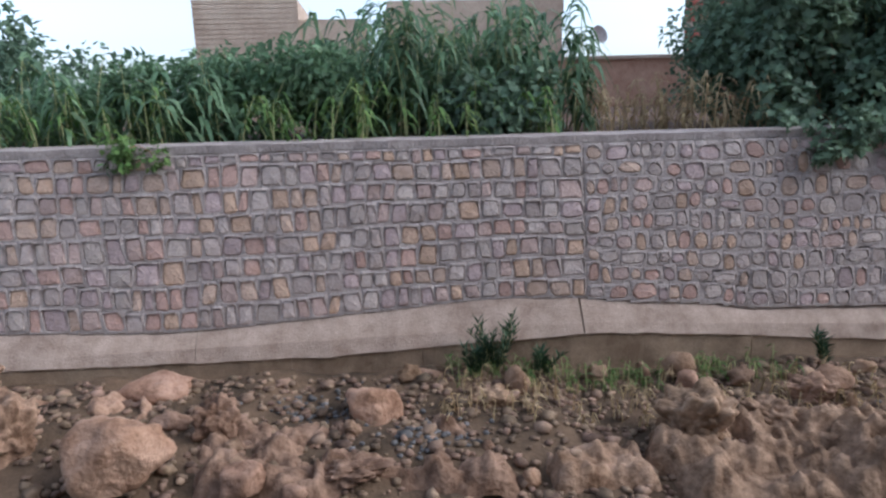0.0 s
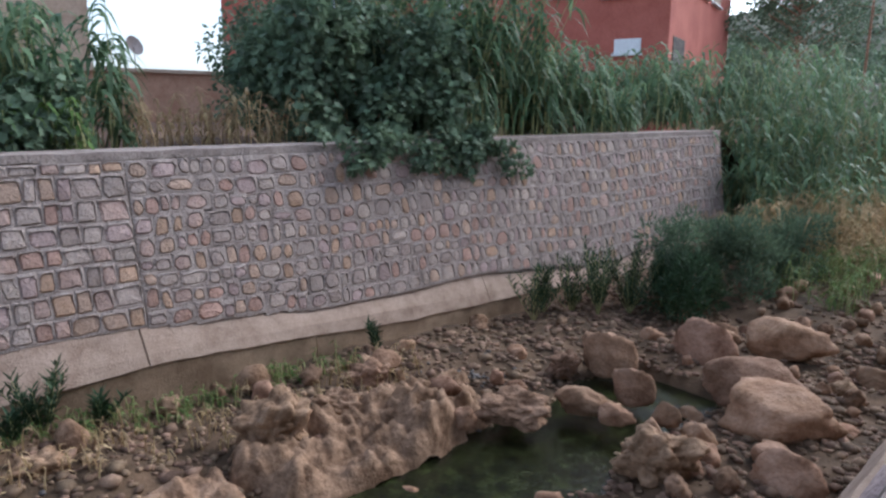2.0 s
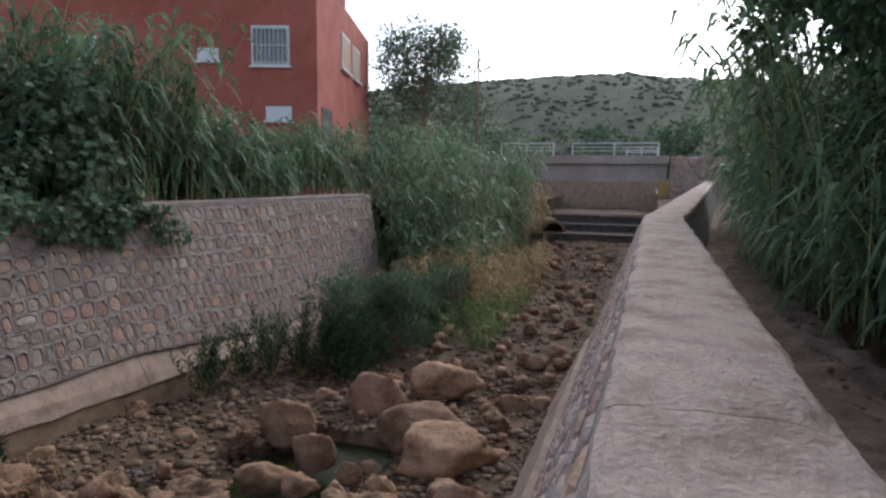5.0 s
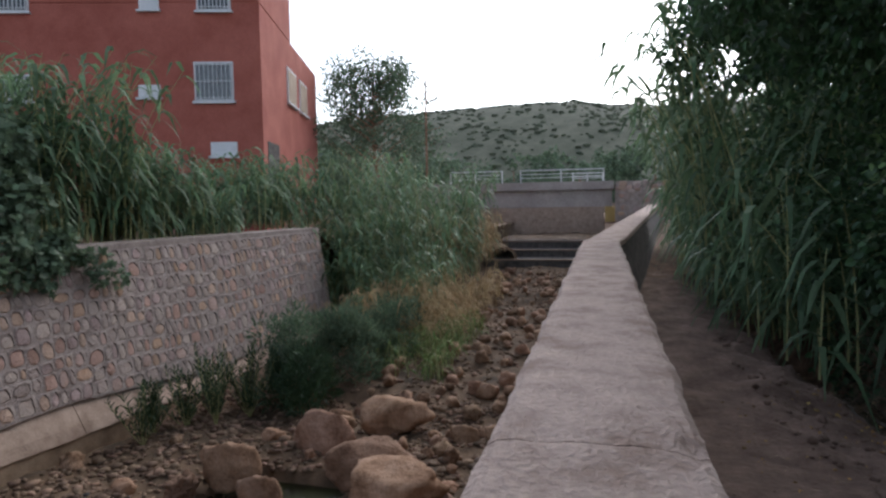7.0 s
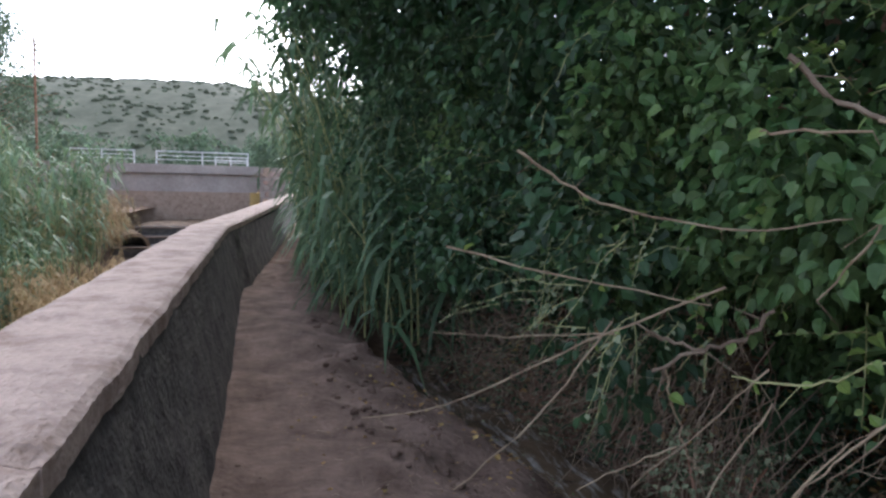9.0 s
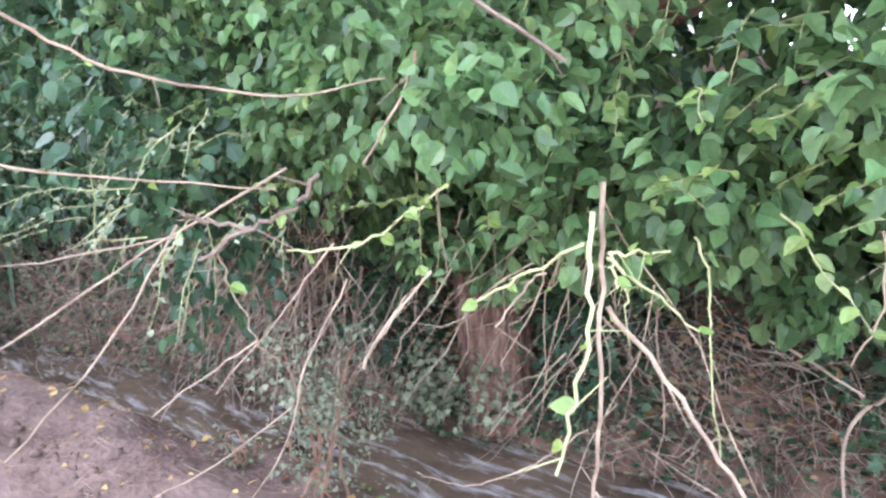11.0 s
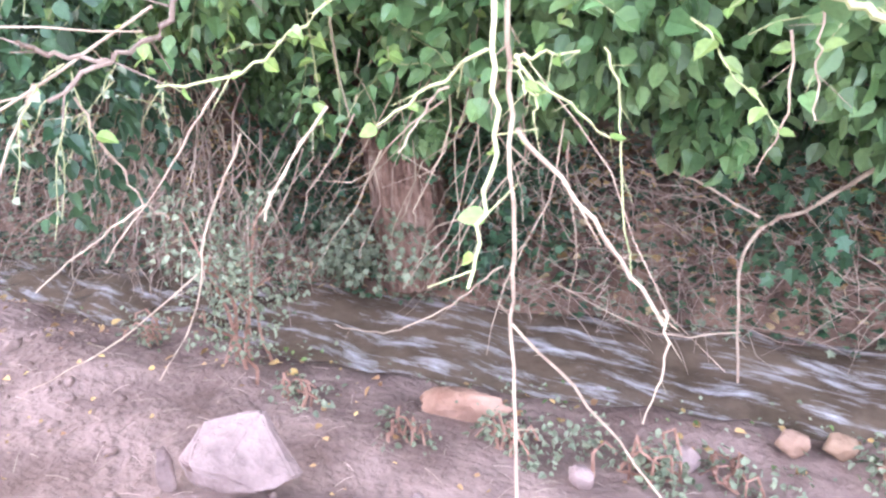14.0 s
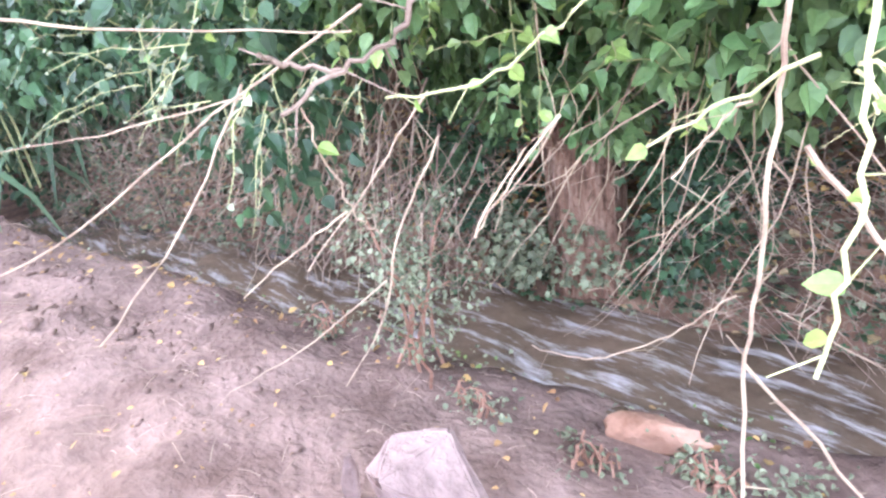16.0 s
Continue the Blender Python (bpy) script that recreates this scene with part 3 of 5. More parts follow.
for x, y, wide, deep, high, shape, turn in (
        (7.98, 5.16, 0.75, 0.56, 0.53, 1, -59),
        (8.34, 3.39, 1.13, 0.85, 0.53, 4, -71),
        (7.72, 2.83, 1.18, 0.89, 0.49, 0, -73),
        (10.57, 3.7, 1.16, 0.87, 0.5, 2, -73),
        (9.37, 4.49, 0.92, 0.69, 0.6, 3, -67),
        (6.61, 4.6, 0.63, 0.47, 0.26, 5, -57),
        (7.3, 4.36, 0.51, 0.38, 0.4, 1, -61),
        (5.95, 3.29, 0.82, 0.61, 0.46, 6, -64),
        (6.47, 2.32, 0.65, 0.49, 0.39, 3, -74),
        (6.58, 4.15, 0.4, 0.3, 0.17, 2, -60),
        (5.21, 5.16, 0.25, 0.19, 0.19, 0, -46),
        (6.24, 5.32, 0.29, 0.21, 0.19, 4, -51),
        (5.02, 6.69, 0.58, 0.43, 0.3, 8, -36),
        (10.2, 2.53, 0.46, 0.35, 0.24, 1, -79),
        (8.29, 2.37, 0.35, 0.26, 0.08, 4, -78),
        (7.02, 3.79, 0.32, 0.24, 0.22, 3, -64),
        (6.72, 3.27, 0.36, 0.27, 0.25, 5, -67),
        (5.76, 4.98, 0.83, 0.62, 0.32, 7, -50),
        (4.96, 5.63, 0.7, 0.52, 0.21, 7, -42),
        (7.39, 5.49, 0.44, 0.33, 0.27, 8, -55),
        (9.4, 5.26, 0.39, 0.3, 0.26, 2, -63),
        (-2.93, 6.14, 0.67, 0.51, 0.6, 8, 31),
        (-1.96, 7.21, 0.75, 0.56, 0.29, 4, 20),
        (-1.81, 5.77, 0.82, 0.62, 0.55, 2, 23),
        (-0.76, 5.52, 0.41, 0.31, 0.21, 0, 13),
        (-1.17, 6.43, 0.45, 0.34, 0.43, 7, 15),
        (0.32, 6.69, 0.56, 0.42, 0.36, 1, 1),
        (0.91, 7.48, 0.51, 0.38, 0.17, 3, -4),
        (3.4, 6.05, 0.8, 0.6, 0.53, 8, -28),
        (5.11, 6.78, 0.61, 0.46, 0.29, 6, -37),
        (1.52, 6.82, 0.52, 0.39, 0.21, 8, -10),
        (4.91, 5.71, 0.46, 0.35, 0.31, 2, -41),
        (-1.63, 6.61, 0.4, 0.3, 0.18, 5, 19),
        (-3.93, 7.41, 0.75, 0.56, 0.37, 6, 32),
        (4.24, 6.23, 0.56, 0.42, 0.31, 7, -34),
        (0.14, 5.7, 0.67, 0.41, 0.13, 6, 3),
):
    rock(x, y, wide * 1.06, deep, high, ROCKS[shape], turn, label="pale pitted limestone boulder lying in the riverbed" if shape > 5 else "smooth tan limestone boulder lying in the riverbed")
def shelf(x0, x1, y0, y1, high, seed):
    """A knobbly, pitted ledge of cemented gravel rising out of the bed, with a ragged outline."""
    def fn(x, y):
        p = Vector((x, y, seed))
        u, v = (x - x0) / (x1 - x0) * 2 - 1, (y - y0) / (y1 - y0) * 2 - 1
        edge = 1.05 - max(abs(u), abs(v)) ** 3 - 0.35 * (u * u + v * v) / 2 + 0.75 * noise.noise(p * 1.6)
        mask = min(max(edge * 1.9, 0), 1)
        lumps = 0.55 - noise.voronoi(p * 2.6)[0][0]
        knobs = 0.5 - noise.voronoi(p * 7)[0][0]
        body = high * (0.6 + 0.9 * noise.noise(p * 0.9)) + 0.26 * lumps + 0.13 * knobs + 0.05 * noise.noise(p * 15) - 0.5 * max(0, noise.noise(p * 3.6) - 0.22) - 0.25 * max(0, noise.noise(p * 9) - 0.25)
        return bed_z(x, y) - 0.3 + mask ** 0.6 * (0.2 + max(body, 0.0))
    ob = grid("rock_shelf", x0, x1, y0, y1, 0.035, fn, TUFA)
    tagged(ob, "knobbly pale limestone shelf rising from the riverbed", "rock", "rock shelves")


for row in ((-1.5, 1.6, 5.4, 6.7, 0.16, 1.0), (2.8, 5.4, 5.05, 6.35, 0.34, 2.0), (-4.2, -1.8, 6.0, 7.3, 0.24, 3.0), (1.75, 2.85, 5.4, 5.95, 0.15, 4.0), (4.6, 6.2, 5.2, 6.4, 0.22, 5.0)):
    shelf(*row)
for k in range(230):
    x = rnd.uniform(-6, 29)
    y = rnd.uniform(2.1, 7.5) if x < 9 else rnd.uniform(2.0, 4.8)
    w = rnd.choice((0.16, 0.2, 0.25, 0.32)) * rnd.uniform(0.8, 1.3)
    rock(x, y, w * rnd.uniform(1, 1.4), w, w * rnd.uniform(0.5, 0.8), PEBBLY[rnd.randrange(6)], rnd.uniform(0, 360), bed_fn(x, y), "small tan river stone lying in the gravel", "river_stone", "river stones")

# pebbles of two kinds
ICO = bmesh.new()
bmesh.ops.create_icosphere(ICO, subdivisions=1, radius=0.5)
ICO_V = np.array([v.co[:] for v in ICO.verts])
ICO_F = [tuple(v.index for v in f.verts) for f in ICO.faces]
ICO.free()


def pebbles(name, spots, lo, hi, material, label, zfn, flat=0.65):
    p = Pile()
    for x, y in spots:
        s = rng.uniform(lo, hi) * (1 if rng.random() < 0.85 else 1.7)
        a = rng.uniform(0, 6.28)
        v = ICO_V * (1 + 0.18 * rng.normal(size=(len(ICO_V), 1))) * np.array([s * rng.uniform(1, 1.5), s, s * flat])
        v = v @ np.array([[math.cos(a), math.sin(a), 0], [-math.sin(a), math.cos(a), 0], [0, 0, 1]])
        p.add(v + np.array([x, y, zfn(x, y) + s * 0.15]), ICO_F)
    ob = p.make(name, material, smooth=True)
    return tagged(ob, label, "gravel", kind="stuff")


def bed_spots(n):
    out = []
    while len(out) < n:
        x, y = rng.uniform(-6, 30), rng.uniform(1.8, 7.6)
        if rng.random() < (1.0 if x < 12 else 0.3 if y < 4.8 else 0.05):
            out.append((x, y))
    return out


pebbles("gravel", bed_spots(14500), 0.025, 0.1, PEBBLE, "mixed tan and grey river gravel", bed_fn)
pebbles("dark_gravel", [(rng.normal(*c), rng.normal(*d)) for c, d in (((0.0, 0.35), (6.9, 0.2)), ((6.1, 0.5), (5.9, 0.35)), ((0.8, 0.3), (6.2, 0.15))) for _ in range(90)], 0.03, 0.07, GREYSTONE, "dark grey pebbles between the boulders", bed_fn)
pebbles("path_pebbles", [(rng.uniform(0.5, 8), rng.uniform(-1.7, 0.05)) for _ in range(260)], 0.006, 0.018, DIRT, "small pebbles on the dirt path", bank_z)


# ---- canes ----
def canes(name, label, spots, h0, h1, material, group="cane thickets", lean=(0, 0), leaf=(0.35, 0.6), per=11, width=0.03, start=0.12, dry=False):
    """A stand of giant cane: stems with arching strap leaves."""
    t = thing(name, label, "cane", (0, 0, 0), group)
    st, lf = Pile(), Pile()
    r = random.Random(len(spots) * 3 + int(h1 * 10))
    for x, y, z in spots:
        h = r.uniform(h0, h1)
        dx, dy = r.gauss(lean[0], 0.16) * h, r.gauss(lean[1], 0.16) * h
        pts = [Vector((x + dx * s * s, y + dy * s * s, z + h * s * (1 - 0.05 * s))) for s in (0, 0.3, 0.6, 0.85, 1.0)]
        tube(st, pts, 0.011, 0.004, 4)
        for k in range(per):
            s = start + (1 - start) * (k + r.random()) / per
            i = min(int(s * 4), 3)
            p = pts[i].lerp(pts[i + 1], s * 4 - i)
            a = r.uniform(0, 6.28)
            d = Vector((math.cos(a), math.sin(a), 0))
            ln = r.uniform(*leaf)
            w = width * r.uniform(0.7, 1.2)
            up = r.uniform(0.3, 0.95)
            side = Vector((-d.y, d.x, 0)) * w
            vs = []
            for q, ww in ((0, 0.6), (0.3, 1.0), (0.65, 0.7)):
                c = p + d * ln * q * 0.85 + Vector((0, 0, ln * (up * q - 1.15 * q * q)))
                vs += [c - side * ww, c + side * ww + Vector((0, 0, 0.006))]
            vs.append(p + d * ln * 0.85 + Vector((0, 0, ln * (up - 1.2))))
            lf.add(vs, [(0, 1, 3, 2), (2, 3, 5, 4), (4, 5, 6)])
    tagged(st.make("culm_mass", DRYGRASS if dry else GREENTWIG, t), kind="stuff")
    tagged(lf.make("leaf_mass", material, t), kind="stuff")
    return t


def spots_in(n, x0, x1, y0, y1, zfn):
    return [(x, y, zfn(x, y)) for x, y in zip(rng.uniform(x0, x1, n), rng.uniform(y0, y1, n))]


def terrace_z(x, y):
    return 0.82


canes("cane_thicket", "dense green cane thicket behind the stone wall", spots_in(220, -9, -1.0, 8.9, 11, terrace_z), 0.6, 1.35, CANE, leaf=(0.3, 0.55), width=0.035, per=13)
canes("cane_thicket", "tall grey-green canes behind the stone wall", spots_in(190, 0.1, 3.6, 9.3, 12, terrace_z), 0.9, 2.05, CANE, leaf=(0.3, 0.6), width=0.036, per=14)
canes("cane_thicket", "low weeds and canes along the wall top", spots_in(80, -8, 3.2, 8.6, 9.2, terrace_z), 0.4, 0.9, GRASS, leaf=(0.15, 0.35), width=0.02)
canes("cane_thicket", "tall canes standing up through the fig bush", spots_in(70, 6.4, 9.2, 9.4, 11, terrace_z), 2.0, 3.6, CANE, leaf=(0.35, 0.65), width=0.036, per=13)
canes("cane_thicket", "tall pale-green canes leaning over the wall", spots_in(130, 8.9, 11, 8.7, 11, terrace_z), 1.8, 3.4, CANE, lean=(0.0, -0.1), leaf=(0.4, 0.75), width=0.042, per=14)
canes("cane_thicket", "middling green canes behind the wall coping", spots_in(110, 11, 13.2, 8.7, 10.5, terrace_z), 1.0, 2.2, CANE, leaf=(0.4, 0.7), width=0.04, per=14)
canes("cane_thicket", "short leaning canes behind the wall coping", spots_in(60, 13, 14.7, 8.7, 9.8, terrace_z), 0.5, 1.2, CANE, leaf=(0.3, 0.5), width=0.035, per=10)
canes("cane_thicket", "tall canes at the end of the stone wall", spots_in(120, 15.7, 20.5, 8.9, 11.5, terrace_z), 1.0, 2.3, CANE, leaf=(0.4, 0.75), width=0.042, per=14)
canes("cane_thicket", "canes and dry grass closing the end of the wall", spots_in(110, 17.6, 21, 6.9, 9.2, lambda x, y: bed_z(x, y)), 1.8, 3.9, CANE, leaf=(0.4, 0.75), width=0.042, per=13)
canes("cane_thicket", "hazy cane thicket growing in the riverbed", spots_in(260, 20, 31, 5.4, 10.5, lambda x, y: bed_z(x, y) + (0.6 if y > 8 else 0)), 3.2, 5.2, CANE, leaf=(0.5, 0.9), width=0.045, per=13)
canes("cane_thicket", "drooping canes with dry tips by the riverbed path", spots_in(50, 17, 21, 4.9, 7.2, lambda x, y: bed_z(x, y)), 1.6, 2.8, CANE, leaf=(0.4, 0.7), width=0.035)
canes("dry_grass_tuft", "dry yellow grass on the river bank", spots_in(170, 16, 25, 3.9, 6.4, lambda x, y: bed_z(x, y)), 0.5, 1.3, DRYGRASS, "dry grass", leaf=(0.25, 0.5), width=0.02, dry=True)
canes("dry_grass_tuft", "brown dry grass heaped before the canes", spots_in(260, 15.2, 20.5, 4.7, 7.2, lambda x, y: bed_z(x, y)), 0.6, 1.7, DRYGRASS, "dry grass", lean=(-0.1, -0.15), leaf=(0.3, 0.65), width=0.018, per=9, dry=True)
canes("dry_grass_tuft", "dry grass along the bank above the weir", spots_in(150, 27, 35, 5.2, 8.6, lambda x, y: bed_z(x, y) + 0.4), 1.0, 2.4, DRYGRASS, "dry grass", leaf=(0.4, 0.8), width=0.03, per=9, dry=True)
canes("dry_grass_tuft", "dry reeds before the brick wall", spots_in(60, 3.4, 6.0, 9.0, 10.5, terrace_z), 0.4, 0.9, DRYGRASS, "dry grass", leaf=(0.15, 0.3), width=0.015, dry=True)
canes("cane_thicket", "tall canes drooping over the path", spots_in(220, 7.5, 20, -3.6, -1.3, lambda x, y: 0.0), 1.6, 4.6, CANE, lean=(0, 0.13), leaf=(0.5, 0.85), width=0.04, per=17)
canes("cane_thicket", "bent canes with long strap leaves beside the path", spots_in(110, 6.2, 14, -2.2, -0.95, lambda x, y: 0.0), 0.7, 2.0, CANE, lean=(0, 0.12), leaf=(0.45, 0.8), width=0.03, per=13)
canes("cane_thicket", "tall feathery canes leaning out over the wall", spots_in(34, 9, 13.5, -1.6, -0.8, lambda x, y: 0.0), 3.0, 4.6, CANE, lean=(0, 0.17), leaf=(0.4, 0.7), width=0.035, per=16)
canes("grass_patch", "short green grass at the foot of the wall", spots_in(140, 1.2, 5.2, 7.1, 7.6, bed_fn), 0.1, 0.26, GRASS, "grass", leaf=(0.08, 0.18), width=0.008, per=5)
canes("grass_patch", "dry weeds among the river stones", spots_in(120, 1.0, 6, 6.3, 7.3, bed_fn), 0.08, 0.25, DRYGRASS, "grass", leaf=(0.08, 0.18), width=0.006, per=4, dry=True)
canes("grass_patch", "bright green grass in the riverbed", spots_in(150, 13, 18.5, 3.6, 5.2, bed_fn), 0.3, 0.8, GRASS, "grass", leaf=(0.2, 0.45), width=0.014, per=6)


# ---- bushes and trees ----
def bush(name, label, base, lo, hi, n, r0, r1, count, size, shape, material, category="bush", limbs=7, group="", droop=0.4):
    t = thing(name, label, category, base, group)
    b = Vector(base)
    c, r = rough_clumps(lo, hi, n, r0, r1)
    wood = Pile()
    for k in range(limbs):
        q = Vector(c[k % len(c)])
        sp = min(0.2, 0.3 * max(hi[0] - lo[0], 0.1))
        tube(wood, [p - b for p in bent(b + Vector((rnd.uniform(-sp, sp), rnd.uniform(-sp, sp), -0.1)), q, -0.1, 0.3 * sp, 5, rnd)], min(0.035, sp * 0.04 + 0.003), 0.004, 5)
    tagged(wood.make("branch_mass", BARK, t), kind="stuff")
    foliage("leaves", c - np.array(base), r, count, size, shape, material, t, droop)
    return t


bush("fig_bush", "dark green leafy bush hanging over the stone wall", (7.0, 9.2, 0.85), (5.4, 8.7, 1.1), (9.2, 10.4, 2.75), 48, 0.3, 0.62, 15000, (0.1, 0.17), LOBED, BUSH, limbs=12)
bush("hanging_bush", "leafy branches trailing down the stone face", (7.4, 8.5, 0.8), (5.5, 8.05, 0.45), (9.4, 8.4, 1.05), 50, 0.08, 0.22, 2600, (0.08, 0.15), LOBED, BUSH, limbs=6)
bush("trailing_plant", "small tuft growing out of the stone wall", (9.25, 8.15, 0.3), (8.95, 7.95, 0.25), (9.6, 8.1, 0.55), 9, 0.05, 0.13, 200, (0.05, 0.1), LOBED, BUSH, limbs=2)
bush("trailing_plant", "vine hanging over the coping", (-2.2, 8.4, 0.9), (-2.6, 8.12, 0.75), (-1.9, 8.3, 1.05), 9, 0.05, 0.15, 240, (0.06, 0.1), LOBED, GRASS, limbs=2)
bush("tall_bush", "grey-green bush behind the brick wall", (6.9, 11.5, 0.8), (6.1, 11, 1.2), (8.0, 13, 3.1), 14, 0.4, 0.7, 5000, (0.09, 0.15), SIMPLE, BUSH, limbs=6)
bush("tall_bush", "broad green bush above the wall", (-1.2, 10.6, 0.8), (-4.5, 9.3, 1.0), (2.6, 11.5, 1.9), 26, 0.3, 0.55, 9000, (0.1, 0.16), SIMPLE, CANE, limbs=7)
bush("tall_bush", "dark bush behind the canes", (-6, 11.5, 0.8), (-9.5, 11, 1.2), (-3.6, 13.5, 2.9), 16, 0.5, 0.8, 6000, (0.11, 0.17), SIMPLE, BUSH, limbs=6)
bush("creeper", "leafy creeper under the canes", (2.0, 9.6, 0.8), (1.0, 9.0, 1.0), (2.6, 9.6, 1.6), 8, 0.25, 0.4, 1600, (0.09, 0.14), LOBED, BUSH, limbs=3)
for x, y, w, h, n in ((12.2, 6.2, 1.0, 1.55, 16), (13.6, 5.4, 1.1, 1.6, 16), (15.2, 5.3, 1.2, 1.4, 14), (11.2, 5.6, 0.7, 1.0, 10)):
    z = bed_z(x, y)
    bush("oleander_bush", "dark narrow-leaved oleander bush in the riverbed", (x, y, z), (x - w, y - 0.45, z + 0.2), (x + w, y + 0.5, z + h * 0.85), n * 2, 0.14, 0.32, 3000, (0.12, 0.2), LANCE, OLEANDER if x < 12 else BUSH, limbs=10, group="oleanders", droop=-0.5)


def oleander_shoots(x, y, h, n, label):
    """A young oleander: upright shoots ringed with narrow leaves."""
    z = bed_fn(x, y) - 0.03
    t = thing("oleander_shoot", label, "shrub", (x, y, z), "oleanders")
    wood = Pile()
    pos, al, fa = [], [], []
    for k in range(n):
        hh = h * rnd.uniform(0.55, 1.0)
        top = Vector((rnd.gauss(0, 0.22) * h, rnd.gauss(0, 0.15) * h, hh))
        tube(wood, [Vector((0, 0, 0)), top * 0.5, top], 0.008, 0.003, 4)
        for q in range(30):
            s = 0.2 + 0.8 * q / 30
            a = q * 2.4
            pos.append(top * s)
            al.append((math.cos(a) * 0.7, math.sin(a) * 0.7, 0.8))
            fa.append((-math.cos(a), -math.sin(a), 0.8))
    tagged(wood.make("stalk_mass", GREENTWIG, t), kind="stuff")
    v, f = leaf_batch(np.array([p[:] for p in pos]), np.array(al), np.array(fa), rng.uniform(0.1, 0.17, len(pos)), LANCE)
    link("leaves", v, f, OLEANDER, t)


oleander_shoots(1.72, 7.45, 0.75, 10, "dark young oleander at the foot of the wall")
oleander_shoots(1.45, 7.3, 0.4, 6, "dark young oleander at the foot of the wall")
oleander_shoots(2.2, 7.3, 0.4, 6, "low dark shoots at the foot of the wall")
oleander_shoots(5.75, 7.4, 0.55, 4, "thin green weed against the footing")
oleander_shoots(8.9, 7.2, 1.0, 9, "upright dark oleander shoots by the footing")
for x, y, h in ((9.3, 7.3, 0.9), (9.7, 7.0, 1.1), (9.9, 6.6, 1.3), (10.3, 6.9, 1.3), (10.6, 6.4, 1.2), (11.0, 6.7, 1.3), (11.4, 6.2, 1.2), (11.0, 5.8, 0.9), (11.9, 5.6, 0.9)):
    oleander_shoots(x, y, h, 13, "upright dark oleander shoots in the riverbed")

# sparse tree behind the cane thicket
tree = thing("poplar_tree", "thin light-leaved tree standing beyond the canes", "tree", (38, 13.6, 0))
wood = Pile()
tube(wood, [(0, 0, 0), (0.1, 0, 3), (0, 0.1, 6), (0.1, 0, 10.6)], 0.16, 0.02, 7)
cl, rl = [], []
for k in range(90):
    z = rnd.uniform(1.8, 9.0)
    a = rnd.uniform(0, 6.28)
    ln = rnd.uniform(2.0, 5.2) * (1.1 - z / 13)
    e = Vector((math.cos(a) * ln, math.sin(a) * ln, z + ln * 0.65))
    tube(wood, bent((0, 0, z), e, -0.1, 0.06, 4, rnd), 0.035, 0.006, 4)
    for s in (0.55, 0.8, 1.0):
        cl.append((Vector((0, 0, z)).lerp(e, s) + Vector((rnd.gauss(0, 0.25), rnd.gauss(0, 0.25), rnd.gauss(0, 0.2))))[:])
        rl.append((0.32 + 0.25 * s,) * 3)
wood.make("trunk", BARK, tree)
foliage("crown", cl, rl, 11500, (0.13, 0.24), SIMPLE, BUSH, tree)
tree = thing("bare_pole", "thin pole with dead twigs beside the tree", "pole", (36, 9.9, 0))
wood = Pile()
tube(wood, [(0, 0, 0), (0, 0, 4), (0.03, 0, 8.2)], 0.07, 0.04, 7)
wood.make("mast", BARK, tree)
wood = Pile()
for k in range(7):
    tube(wood, [(0, 0, 5.4 + k * 0.4), (0, rnd.uniform(-1.2, 1.2), 5.6 + k * 0.4)], 0.02, 0.008, 4)
wood.make("dead_twigs", BARK, tree)

# ---- hanging tree over the stream ----
mul = thing("mulberry_tree", "old mulberry tree hung with vines over the stream", "tree", (2.67, -2.8, -0.1))
o = Vector((2.67, -2.8, -0.1))
bm = bmesh.new()
bmesh.ops.create_cone(bm, cap_ends=True, segments=56, radius1=0.165, radius2=0.165, depth=1.5)
bmesh.ops.subdivide_edges(bm, edges=[e for e in bm.edges if abs(e.verts[0].co.z - e.verts[1].co.z) > 0.5], cuts=22)
for v in bm.verts:
    a = math.atan2(v.co.y, v.co.x)
    f = 1 + 0.16 * noise.noise(Vector((math.cos(a) * 2.5, math.sin(a) * 2.5, v.co.z * 0.9))) + 0.2 * abs(noise.noise(Vector((math.cos(a) * 5, math.sin(a) * 5, v.co.z * 0.8)))) + 0.16 * noise.noise(Vector((math.cos(a) * 15, math.sin(a) * 15, v.co.z * 2.2))) + (0.35 * max(0, -0.4 - v.co.z))
    v.co.x, v.co.y = v.co.x * f + 0.04 * v.co.z, v.co.y * f
    v.co.z += 0.6
part("trunk", bm, TRUNK, mul, "split fibrous reddish trunk", True)
wood = Pile()
for k in range(16):
    q = Vector((rnd.uniform(-0.2, 6), rnd.uniform(-3.6, -2.3), rnd.uniform(1.6, 3.6)))
    wood = Pile()
    tube(wood, [p - o for p in bent(o + Vector((0, 0, 1.2)), q, -0.2, 0.15, 8, rnd)], 0.05, 0.006, 6)
    wood.make("limb", BARK, mul)


def crown(name, lo, hi, n, r0, r1, count, size, shape, material, droop=0.7):
    c, r = rough_clumps(lo, hi, n, r0, r1)
    return foliage(name, c - np.array(o[:]), r, count, size, shape, material, mul, droop)


